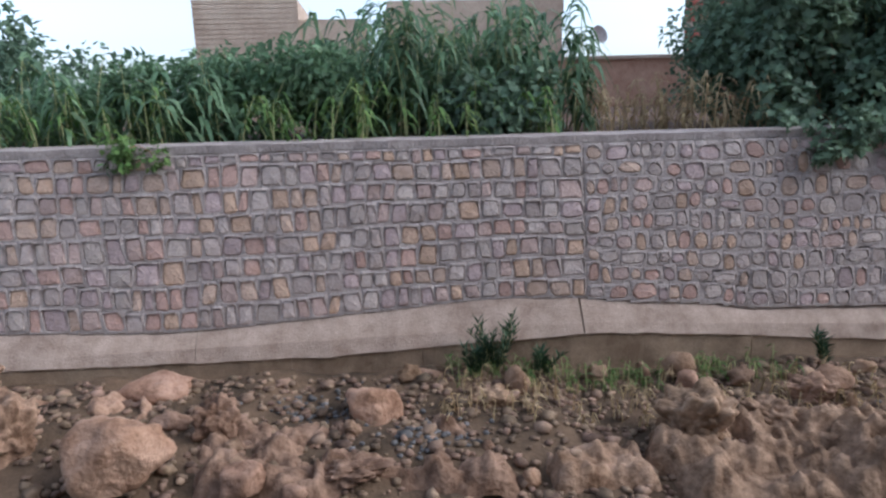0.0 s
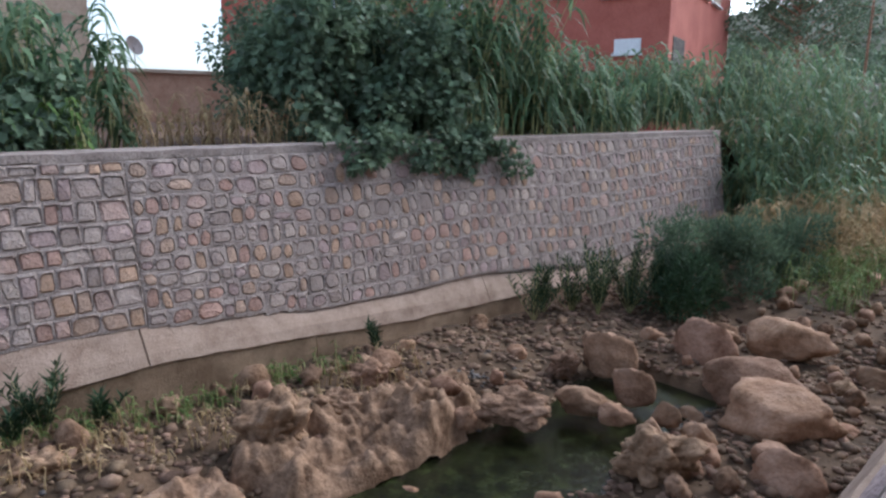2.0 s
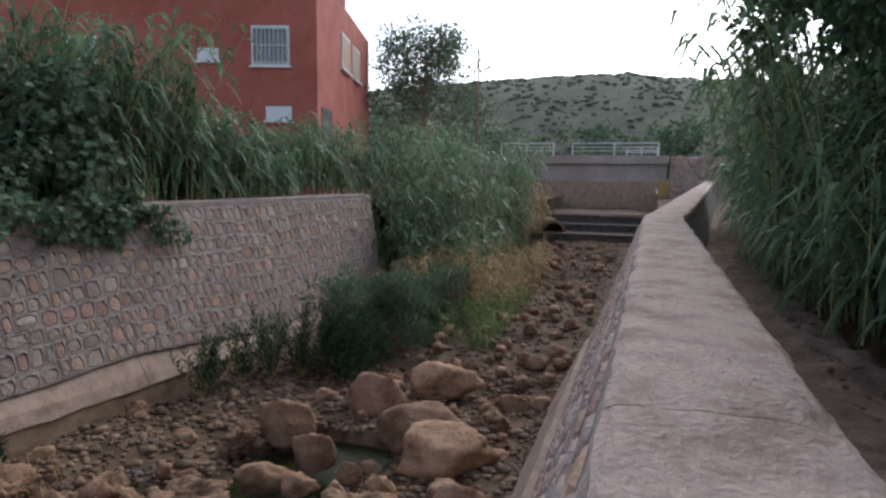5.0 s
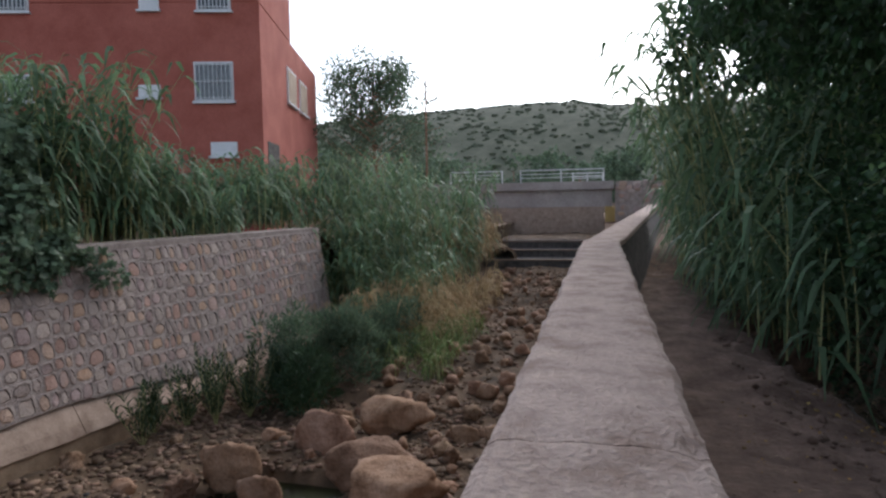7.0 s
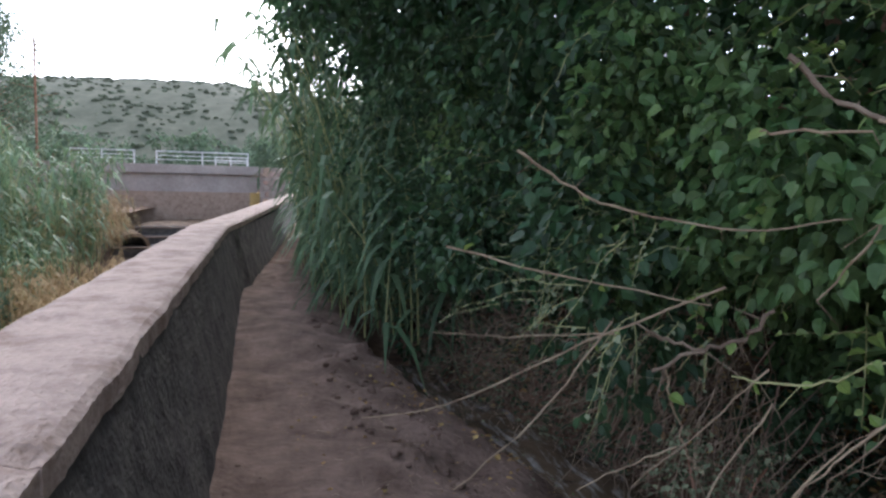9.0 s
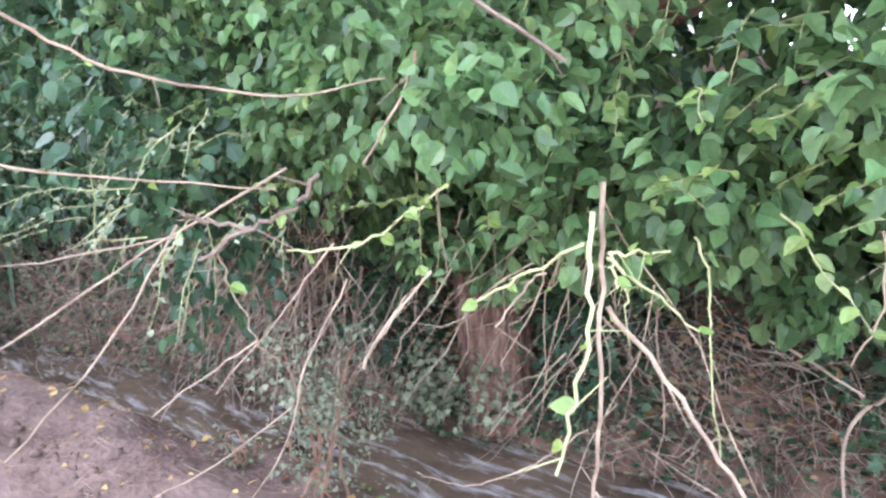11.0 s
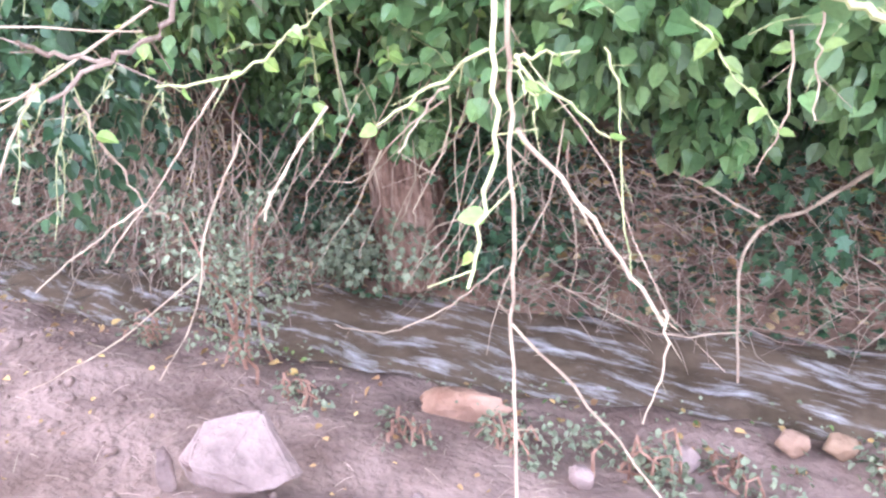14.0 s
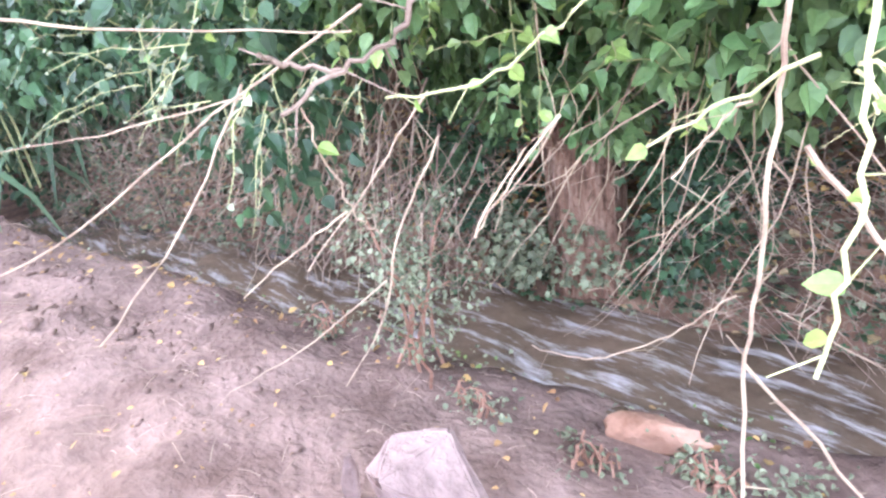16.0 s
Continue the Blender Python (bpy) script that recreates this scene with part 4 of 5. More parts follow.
# Back clumps take the darker leaf colour, which carries their shade; front ones use LEAF
crown("crown", (-1.5, -4.6, 1.3), (8.5, -2.6, 5.2), 90, 0.45, 0.75, 24000, (0.07, 0.13), OVATE, IVY_SHADED)
crown("crown", (0.0, -2.5, 1.15), (7.0, -1.75, 3.9), 75, 0.22, 0.42, 13000, (0.042, 0.076), OVATE, LEAF)
crown("crown", (1.3, -1.9, 1.2), (3.4, -1.45, 2.1), 22, 0.12, 0.25, 2300, (0.038, 0.066), OVATE, LEAF)
crown("crown", (-3.5, -5.2, 0.9), (3.0, -3.4, 5.2), 50, 0.45, 0.75, 11000, (0.08, 0.13), OVATE, IVY_SHADED)
crown("crown", (0.6, -2.3, 1.0), (3.4, -1.7, 1.4), 26, 0.12, 0.24, 3200, (0.04, 0.07), OVATE, LEAF)
crown("crown", (0.6, -2.75, 0.74), (2.2, -2.4, 1.2), 28, 0.12, 0.22, 2900, (0.045, 0.08), OVATE, LEAF)
crown("crown", (-0.8, -3.1, 0.6), (2.0, -2.7, 1.2), 30, 0.15, 0.28, 3600, (0.045, 0.08), OVATE, IVY_SHADED)
crown("crown", (2.25, -2.62, 0.66), (3.2, -2.4, 1.0), 14, 0.1, 0.18, 1300, (0.04, 0.075), OVATE, LEAF)
crown("crown", (1.9, -2.8, 0.8), (3.6, -2.45, 1.7), 20, 0.15, 0.28, 2200, (0.05, 0.085), OVATE, LEAF)
crown("crown", (0.5, -1.55, 1.05), (1.7, -1.3, 1.5), 9, 0.08, 0.16, 320, (0.032, 0.058), OVATE, LEAF)
crown("ivy", (-0.6, -3.5, 0.05), (7, -2.9, 1.3), 60, 0.18, 0.35, 8000, (0.035, 0.07), LOBED, IVY_SHADED)
crown("ivy", (1.9, -3.0, -0.1), (2.35, -2.6, 0.6), 9, 0.1, 0.18, 800, (0.03, 0.06), LOBED, IVY_SHADED)
crown("ivy", (2.4, -2.62, -0.15), (3.0, -2.5, 0.12), 14, 0.06, 0.13, 620, (0.025, 0.05), LOBED, DUSTY)
crown("ivy", (3.05, -2.8, -0.1), (3.5, -2.5, 0.6), 9, 0.1, 0.18, 800, (0.03, 0.06), LOBED, IVY_SHADED)
crown("vine_leaves", (2.9, -2.1, 0.75), (8.5, -1.3, 3.6), 60, 0.25, 0.45, 11000, (0.045, 0.085), OVATE, IVY_SHADED)
crown("overhang", (4.8, -1.7, 2.7), (11.5, -0.6, 4.9), 46, 0.3, 0.55, 9000, (0.06, 0.11), OVATE, IVY_SHADED)
crown("understory", (4.2, -3.4, 0.0), (14, -1.9, 1.4), 70, 0.3, 0.55, 11000, (0.06, 0.11), OVATE, IVY_SHADED)

# Unseen leaf mass added above the view, to block sky light from the foliage
crown("canopy", (0.4, -2.8, 3.4), (7.5, -0.5, 5.0), 60, 0.45, 0.8, 11000, (0.1, 0.17), SIMPLE, IVY_SHADED)
bush("tall_bush", "dark dense trees closing the bank behind the mulberry", (6, -5.6, 0.6), (-4, -7.0, 0.6), (15, -5.0, 6.5), 110, 0.7, 1.2, 15000, (0.16, 0.28), SIMPLE, IVY_SHADED, limbs=10)


def sprays(name, n, lo, hi, length, size, shape, material, parent=mul, at=o):
    """Leafy shoots: a thin stem with alternate leaves that grow smaller to its tip."""
    stems, pos, al, fa, sz = Pile(), [], [], [], []
    for k in range(n):
        p = Vector([rnd.uniform(a, b) for a, b in zip(lo, hi)])
        d = Vector((rnd.gauss(0, 0.6), rnd.uniform(0.2, 1.0), rnd.gauss(-0.25, 0.45))).normalized()
        ln = rnd.uniform(*length)
        q = p + d * ln + Vector((0, 0, -0.2 * ln))
        pts = bent(p, q, -0.06 * ln, 0.04 * ln, 5, rnd)
        tube(stems, [v - at for v in pts], 0.0028, 0.001, 4)
        m = int(ln / 0.042) + 2
        for j in range(m):
            u = 0.12 + 0.88 * j / (m - 1)
            i = min(int(u * 5), 4)
            c = pts[i].lerp(pts[i + 1], u * 5 - i)
            g = d.cross(Vector((0, 0, 1))).normalized() * (1 if j % 2 else -1)
            pos.append((c - at)[:])
            al.append((g * 0.8 + d * 0.5 + Vector((rnd.gauss(0, 0.25), rnd.gauss(0, 0.25), rnd.gauss(-0.35, 0.3))))[:])
            fa.append((Vector((rnd.gauss(0, 0.3), 0.45 + rnd.gauss(0, 0.3), 0.8)))[:])
            sz.append(rnd.uniform(*size) * (1.1 - 0.5 * u))
    tagged(stems.make("shoot_mass", GREENTWIG, parent), kind="stuff")
    v, f = leaf_batch(np.array(pos), np.array(al), np.array(fa), np.array(sz), shape)
    tagged(link(name, v, f, material, parent), kind="stuff")


bush("tall_bush", "dark trees closing the bank behind the canes", (12, -5, 0.5), (8, -5.8, 1.5), (19, -3.3, 6.6), 80, 0.7, 1.1, 13000, (0.16, 0.28), SIMPLE, IVY_SHADED, limbs=10)
sprays("shoot_leaves", 210, (0.2, -2.3, 0.95), (4.2, -1.75, 2.3), (0.15, 0.42), (0.05, 0.09), OVATE, LEAF)
sprays("shoot_leaves", 80, (0.3, -2.1, 0.95), (3.4, -1.6, 2.1), (0.1, 0.34), (0.035, 0.06), OVATE, YOUNG)
sprays("shoot_leaves", 120, (3.0, -1.9, 0.9), (7.0, -1.3, 2.6), (0.15, 0.4), (0.04, 0.07), OVATE, IVY_SHADED)
sprays("dusty_leaves", 46, (2.5, -1.75, 0.8), (3.7, -1.2, 1.3), (0.12, 0.35), (0.018, 0.036), OVATE, DUSTY)

sprays("dusty_leaves", 80, (2.7, -2.3, 0.75), (5.2, -1.65, 1.7), (0.12, 0.35), (0.025, 0.05), OVATE, DUSTY)

# ---- twigs ----
vines = thing("hanging_vines", "leafless tan vine stems hanging from the tree", "vine", (0, 0, 0))
TW, GW, BW = (TWIG, "dry tan stem"), (GREENTWIG, "pale green stem"), (DARKTWIG, "grey-brown branch")


def twig(look_of, r0, r1, *pts):
    """A twig through the given points, smoothed and knobbly."""
    pile = Pile()
    p = [Vector(q) for q in pts]
    p = [p[0] * 2 - p[1]] + p + [p[-1] * 2 - p[-2]]
    out = []
    for i in range(1, len(p) - 2):
        for s in (0, 0.2, 0.4, 0.6, 0.8):
            a, b, c, d = p[i - 1:i + 3]
            out.append(0.5 * ((2 * b) + (c - a) * s + (2 * a - 5 * b + 4 * c - d) * s * s + (3 * b - a - 3 * c + d) * s ** 3) + Vector((rnd.uniform(-1, 1), rnd.uniform(-1, 1), rnd.uniform(-1, 1))) * 0.005)
    out.append(p[-2])
    tube(pile, out, r0 * 0.72, r1 * 0.72, 6)
    for q in out[2::4]:
        e = q + Vector((rnd.uniform(-1, 1), rnd.uniform(-1, 1), rnd.uniform(-1, 0.5))) * 0.06
        tube(pile, [q, q.lerp(e, 0.5), e], r1 * 0.4, r1 * 0.2, 4)
    stem = pile.make("stem", look_of[0], vines, look_of[1])
    spots = [q for q in out[1::3] if q.z > 0.75 and rnd.random() < (0.6 if look_of is GW else 0.25)]
    if spots:
        al = np.array([(rnd.gauss(0, 0.7), rnd.gauss(0, 0.5), rnd.gauss(-0.2, 0.5)) for _ in spots])
        fa = np.array([(rnd.gauss(0, 0.4), 0.6, 0.7) for _ in spots])
        v, f = leaf_batch(np.array([q[:] for q in spots]), al, fa, rng.uniform(0.018, 0.042, len(spots)), OVATE)
        link("young_leaves", v, f, YOUNG, stem)


twig(TW, 0.008, 0.006, (1.46, -1.56, 1.12), (1.47, -1.58, 0.90), (1.49, -1.62, 0.57), (1.49, -1.61, 0.35), (1.42, -1.48, -0.01))
twig(TW, 0.006, 0.004, (1.51, -1.64, 0.37), (1.31, -1.65, 0.19), (1.10, -1.61, 0.01))
twig(GW, 0.005, 0.003, (1.24, -1.09, 1.15), (1.22, -1.06, 1.03), (1.21, -1.00, 0.93), (1.21, -0.96, 0.85))
twig(TW, 0.003, 0.002, (1.55, -1.68, 0.50), (1.63, -1.61, 0.43), (1.74, -1.56, 0.35), (1.84, -1.52, 0.32), (1.94, -1.48, 0.34))
twig(TW, 0.007, 0.005, (1.37, -1.40, 0.92), (1.29, -1.46, 0.80), (1.19, -1.47, 0.67), (1.11, -1.47, 0.56))
twig(TW, 0.004, 0.002, (1.11, -1.48, 0.59), (1.09, -1.43, 0.50), (1.11, -1.38, 0.40))
twig(GW, 0.004, 0.002, (1.26, -1.53, 1.04), (1.23, -1.53, 0.96), (1.22, -1.52, 0.82), (1.18, -1.49, 0.64))
twig(GW, 0.004, 0.002, (1.27, -1.20, 1.07), (1.23, -1.22, 1.07), (1.20, -1.26, 1.07))
twig(GW, 0.004, 0.002, (1.27, -1.20, 1.06), (1.22, -1.24, 1.01), (1.16, -1.28, 0.95))
twig(GW, 0.003, 0.002, (1.26, -1.19, 1.07), (1.24, -1.18, 1.03), (1.23, -1.19, 1.02), (1.23, -1.18, 1.00))
twig(GW, 0.004, 0.003, (1.30, -1.19, 1.08), (1.39, -1.18, 1.03), (1.48, -1.16, 0.97))
twig(TW, 0.003, 0.002, (1.37, -1.19, 1.03), (1.41, -1.18, 0.99), (1.45, -1.17, 0.93))
twig(BW, 0.007, 0.005, (1.82, -1.12, 1.17), (1.84, -1.08, 1.11), (1.88, -1.01, 1.08), (1.92, -0.92, 1.03))
twig(BW, 0.006, 0.005, (1.89, -0.89, 1.12), (1.92, -0.94, 1.10), (1.88, -1.01, 1.08))
twig(GW, 0.004, 0.003, (1.59, -1.23, 1.15), (1.65, -1.16, 1.09), (1.74, -1.12, 1.04), (1.85, -1.06, 1.03))
twig(TW, 0.004, 0.002, (1.73, -1.33, 0.95), (1.79, -1.27, 0.85), (1.84, -1.21, 0.75))
twig(TW, 0.004, 0.002, (2.10, -1.38, 0.96), (2.17, -1.27, 0.81), (2.28, -1.12, 0.60))
twig(TW, 0.005, 0.003, (2.29, -1.58, 0.79), (2.36, -1.45, 0.53), (2.37, -1.38, 0.33), (2.41, -1.24, 0.16))
twig(TW, 0.004, 0.002, (2.39, -1.42, 0.42), (2.46, -1.20, 0.31), (2.44, -0.94, 0.31))
twig(TW, 0.004, 0.002, (2.25, -1.23, 0.71), (2.30, -1.11, 0.65), (2.33, -0.98, 0.58))
twig(TW, 0.011, 0.006, (0.72, -2.65, 0.65), (0.94, -2.69, 0.41), (1.09, -2.64, 0.32), (1.13, -2.57, 0.18), (1.07, -2.40, -0.14))
twig(TW, 0.006, 0.006, (1.46, -2.63, 0.51), (1.29, -2.65, 0.44), (1.10, -2.65, 0.35))
twig(TW, 0.004, 0.002, (0.99, -1.70, 1.05), (0.98, -1.68, 0.91), (1.02, -1.70, 0.79))
twig(TW, 0.003, 0.002, (0.94, -1.61, 1.10), (0.94, -1.60, 1.01), (0.93, -1.60, 0.92))
twig(GW, 0.008, 0.008, (0.93, -1.41, 1.13), (0.87, -1.41, 1.10), (0.78, -1.41, 1.07))
twig(TW, 0.004, 0.002, (1.07, -2.31, 0.10), (1.31, -2.25, 0.07), (1.63, -2.21, 0.19))
twig(TW, 0.003, 0.002, (1.99, -1.00, 1.02), (2.01, -1.04, 0.92), (2.01, -1.09, 0.80), (1.98, -1.11, 0.76))
twig(TW, 0.006, 0.004, (2.33, -1.42, 1.13), (2.63, -1.16, 0.92), (3.05, -0.81, 0.60), (3.28, -0.53, 0.49))
twig(TW, 0.005, 0.003, (2.16, -0.71, 1.49), (2.15, -0.81, 1.42), (2.10, -0.97, 1.35), (2.01, -1.20, 1.32), (1.89, -1.40, 1.35))
twig(BW, 0.008, 0.005, (1.75, -1.06, 1.65), (1.69, -1.11, 1.56), (1.57, -1.20, 1.49), (1.41, -1.32, 1.35))
twig(TW, 0.004, 0.003, (1.54, -1.03, 1.51), (1.43, -1.05, 1.50), (1.37, -1.09, 1.52))
twig(TW, 0.004, 0.002, (2.59, -1.24, 0.95), (2.78, -0.94, 0.91), (2.89, -0.71, 0.91))
twig(TW, 0.006, 0.004, (2.74, -1.31, 0.96), (2.85, -1.08, 0.59), (2.90, -0.80, 0.34))
twig(TW, 0.004, 0.003, (1.70, -0.94, 1.50), (1.64, -1.00, 1.50), (1.59, -1.08, 1.50))
twig(TW, 0.006, 0.003, (2.88, -0.75, 1.21), (2.68, -1.02, 1.14), (2.34, -1.39, 1.08))
twig(TW, 0.004, 0.002, (1.90, -1.27, 0.71), (1.84, -1.32, 0.84), (1.77, -1.36, 0.93))
twig(TW, 0.005, 0.003, (1.75, -1.33, 1.39), (1.81, -1.33, 1.29), (1.90, -1.31, 1.17))

# fine pale twigs hanging among the stems
fine = Pile()
for k in range(100):
    x = rnd.choice((rnd.uniform(1.5, 2.3), rnd.uniform(2.9, 4.6), rnd.uniform(3.0, 4.0)))
    a = Vector((x, rnd.uniform(-2.35, -1.75), rnd.uniform(0.55, 1.15)))
    b = a + Vector((rnd.gauss(0.15, 0.25), rnd.uniform(-0.1, 0.25), -rnd.uniform(0.2, 0.75)))
    b.z = max(b.z, -0.2)
    tube(fine, bent(a, b, rnd.uniform(-0.05, 0.08), 0.035, 6, rnd), rnd.uniform(0.0018, 0.0035), 0.001, 4)
tagged(fine.make("twig_mass", TWIG, vines, "fine pale twigs"), kind="stuff")

# tangle of fine dead stems on the bank
tangle = thing("dead_brush", "tangle of thin dead stems on the far bank", "brush", (0, 0, 0))
p = Pile()
for k in range(2400):
    x = rnd.uniform(-0.9, 7.5)
    c = chan_y(x)
    a = Vector((x, c - rnd.uniform(0.28, 0.7), rnd.uniform(-0.25, 0.5)))
    b = a + Vector((rnd.gauss(0, 0.32), rnd.uniform(-0.1, 0.35), rnd.gauss(-0.12, 0.26)))
    if (2.35 < x < 2.98 or 2.4 < b.x < 2.95) and rnd.random() < 0.88:
        continue
    b.z = max(b.z, -0.32)
    tube(p, bent(a, b, rnd.uniform(-0.07, 0.12), 0.06, 6, rnd), rnd.uniform(0.0012, 0.0034), 0.0008, 4)
tagged(p.make("tangle", BRUSH, tangle), kind="stuff")
p = Pile()
for k in range(80):
    a = Vector((rnd.gauss(3.35, 0.3), rnd.uniform(-2.4, -1.9), rnd.uniform(0.3, 0.85)))
    b = a + Vector((rnd.gauss(0.1, 0.3), rnd.uniform(0, 0.3), -rnd.uniform(0.2, 0.75)))
    tube(p, bent(a, b, 0.0, 0.03, 4, rnd), rnd.uniform(0.002, 0.005), 0.0015, 4)
tagged(p.make("broken_tangle", BRUSH, tangle), kind="stuff")


def scatter_leaves(name, label, n, spot, size, shape, material, category="leaves"):
    pts = np.array([spot() for _ in range(n)])
    al = rng.normal(size=(n, 3)) * np.array([1, 1, 0.25])
    fa = rng.normal(size=(n, 3)) * 0.35 + np.array([0, 0, 1])
    v, f = leaf_batch(pts, al, fa, rng.uniform(*size, n), shape)
    return tagged(link(name, v, f, material), label, category, kind="stuff")


def litter_spot():
    x = rnd.uniform(-0.3, 6)
    y = chan_y(x) + rnd.gauss(0.42, 0.13)
    return (x, y, bank_z(x, y) + 0.012)


def bank_spot():
    x = rnd.uniform(-0.6, 6)
    y = chan_y(x) - rnd.uniform(0.42, 1.1)
    return (x, y, bank_z(x, y) + rnd.uniform(0.01, 0.15))


def shore_spot():
    x = rnd.choice((rnd.gauss(1.0, 0.3), rnd.gauss(1.75, 0.12), rnd.gauss(2.75, 0.2), rnd.uniform(0, 5)))
    y = chan_y(x) + rnd.uniform(0.34, 0.62)
    return (x, y, bank_z(x, y) + rnd.uniform(0.01, 0.14))


scatter_leaves("fallen_leaves", "yellow and brown leaves lying by the stream", 130, litter_spot, (0.02, 0.05), OVATE, DEADLEAF)
scatter_leaves("bank_litter", "brown leaf litter on the stream bank", 1300, bank_spot, (0.03, 0.07), OVATE, DEADLEAF)


def path_spot():
    x, y = rnd.uniform(0.6, 6.0), rnd.uniform(-2.0, -0.3)
    y = max(y, chan_y(x) + 0.36)
    return (x, y, bank_z(x, y) + 0.006)


scatter_leaves("path_litter", "brown leaf scraps on the dirt path", 420, path_spot, (0.008, 0.03), OVATE, DEADLEAF)
straws = Pile()
for k in range(900):
    a = Vector(path_spot())
    w = rnd.uniform(0, 6.28)
    b = a + Vector((math.cos(w), math.sin(w), 0)) * rnd.uniform(0.02, 0.11)
    b.z = bank_z(b.x, b.y) + 0.006
    tube(straws, [a, a.lerp(b, 0.5) + Vector((0, 0, 0.006)), b], 0.0013, 0.0008, 3)
tagged(straws.make("straw_litter", BRUSH), "dry straw and twig bits on the dirt path", "litter", kind="stuff")


def creeper_spot():
    x = rnd.uniform(-0.9, 7.5)
    y = chan_y(x) - rnd.choice((rnd.uniform(0.27, 0.5), rnd.uniform(0.3, 0.8), rnd.uniform(0.36, 1.3)))
    return (x, y, bank_z(x, y) + abs(rnd.gauss(0, 0.14)) + 0.01)


scatter_leaves("creeper_leaves", "dull green creeper leaves covering the stream bank", 6000, creeper_spot, (0.025, 0.06), LOBED, IVY_SHADED)
scatter_leaves("creeper_leaves", "dusty grey-green creeper leaves on the stream bank", 5000, creeper_spot, (0.02, 0.05), LOBED, DUSTY)
scatter_leaves("dry_creeper", "pale dry leaves caught on the stream bank", 700, creeper_spot, (0.025, 0.06), OVATE, DRYGRASS)
scatter_leaves("shore_weeds", "small green weeds on the stream's edge", 180, shore_spot, (0.01, 0.024), OVATE, DUSTY)
scatter_leaves("shore_weeds", "low green weeds on the stream's edge", 40, shore_spot, (0.012, 0.026), OVATE, GRASS)

# weeds on the shore
for x, y, w, h, n in ((1.62, -1.86, 0.14, 0.09, 220), (1.28, -1.98, 0.2, 0.1, 340), (1.0, -2.12, 0.14, 0.07, 180), (1.95, -1.72, 0.1, 0.05, 90), (2.4, -1.72, 0.12, 0.07, 140), (3.3, -1.75, 0.14, 0.08, 140), (0.55, -2.3, 0.16, 0.1, 200)):
    z = bank_z(x, y) - 0.01
    bush("shore_weed", "low grey-green weed patch on the stream's edge", (x, y, z), (x - w, y - 0.08, z + 0.01), (x + w, y + 0.08, z + h), 16, 0.03, 0.07, n, (0.012, 0.032), OVATE, DUSTY, "weed", limbs=9, group="shore weeds")
bush("shore_weed", "thin leggy weed growing at the water's edge", (2.72, -1.78, -0.2), (2.5, -1.95, 0.0), (2.95, -1.6, 0.45), 10, 0.08, 0.16, 1000, (0.012, 0.028), OVATE, DUSTY, "weed", limbs=8)
def block_mesh(seed):
    """A broken angular block of unit size."""
    r = random.Random(seed)
    bm = bmesh.new()
    for k in range(18):
        d = Vector((r.uniform(-1, 1), r.uniform(-1, 1), r.uniform(-0.9, 1))).normalized()
        m = max(abs(c) for c in d)
        bm.verts.new(d * 0.5 * (0.55 / m + 0.45) * r.uniform(0.92, 1.05))
    hull = bmesh.ops.convex_hull(bm, input=bm.verts[:])
    bmesh.ops.delete(bm, geom=[g for g in hull["geom_interior"] if g.is_valid], context="VERTS")
    bmesh.ops.bevel(bm, geom=bm.edges[:], offset=0.025, segments=2, affect="EDGES")
    bmesh.ops.triangulate(bm, faces=bm.faces[:])
    bmesh.ops.subdivide_edges(bm, edges=[e for e in bm.edges if e.calc_length() > 0.16], cuts=2)
    for v in bm.verts:
        v.co *= 1 + 0.05 * noise.noise(v.co * 5 + Vector((seed, 0, 0))) + 0.025 * noise.noise(v.co * 14)
    lo = [min(v.co[i] for v in bm.verts) for i in range(3)]
    hi = [max(v.co[i] for v in bm.verts) for i in range(3)]
    for v in bm.verts:
        v.co = Vector([(v.co[i] - (lo[i] + hi[i]) / 2) / (hi[i] - lo[i]) for i in range(3)])
        v.co.z += 0.5
    me = bpy.data.meshes.new("block")
    bm.to_mesh(me)
    bm.free()
    me.materials.append(PALE)
    return me


BLOCKS = [block_mesh(k) for k in (3, 8)]
ROUNDED = rock_mesh(4, 3, False)
ROUNDED.materials[0] = PALE
WETROCK = rock_mesh(2, 3, False)
for x, y, wide, deep, high, turn, mesh, label in (
        (2.08, -1.21, 0.31, 0.2, 0.17, 42, BLOCKS[0], "angular pinkish stone lying on the dirt path"), (2.29, -1.12, 0.05, 0.04, 0.1, 70, BLOCKS[1], "small upright pale stone on the dirt"),
        (2.37, -0.83, 0.12, 0.09, 0.05, 10, BLOCKS[1], "pale stone half sunk in the dirt"), (2.55, -0.67, 0.08, 0.07, 0.05, 30, BLOCKS[1], "pale stone half sunk in the dirt"), (1.68, -1.42, 0.06, 0.04, 0.015, 120, BLOCKS[1], "white chip lying on the dirt"),
        (1.38, -1.8, 0.08, 0.07, 0.03, 0, ROUNDED, "rounded stone at the stream's edge"), (1.18, -2.1, 0.14, 0.12, 0.04, 20, ROUNDED, "rounded stone at the stream's edge"), (0.88, -2.3, 0.1, 0.09, 0.04, 50, WETROCK, "rounded stone at the stream's edge"), (0.75, -2.36, 0.1, 0.09, 0.04, 50, WETROCK, "rounded stone at the stream's edge"), (1.86, -1.98, 0.34, 0.1, 0.08, -160, WETROCK, "reddish wet stone in the stream's edge")):
    rock(x, y, wide, deep, high, mesh, turn, bank_z(x, y), label, "stone", "stones by the path")
clods = [(rnd.gauss(3.5, 0.7), rnd.gauss(-1.15, 0.12)) for _ in range(60)] + [(rnd.uniform(3.6, 8), rnd.uniform(-1.2, -0.62)) for _ in range(160)]
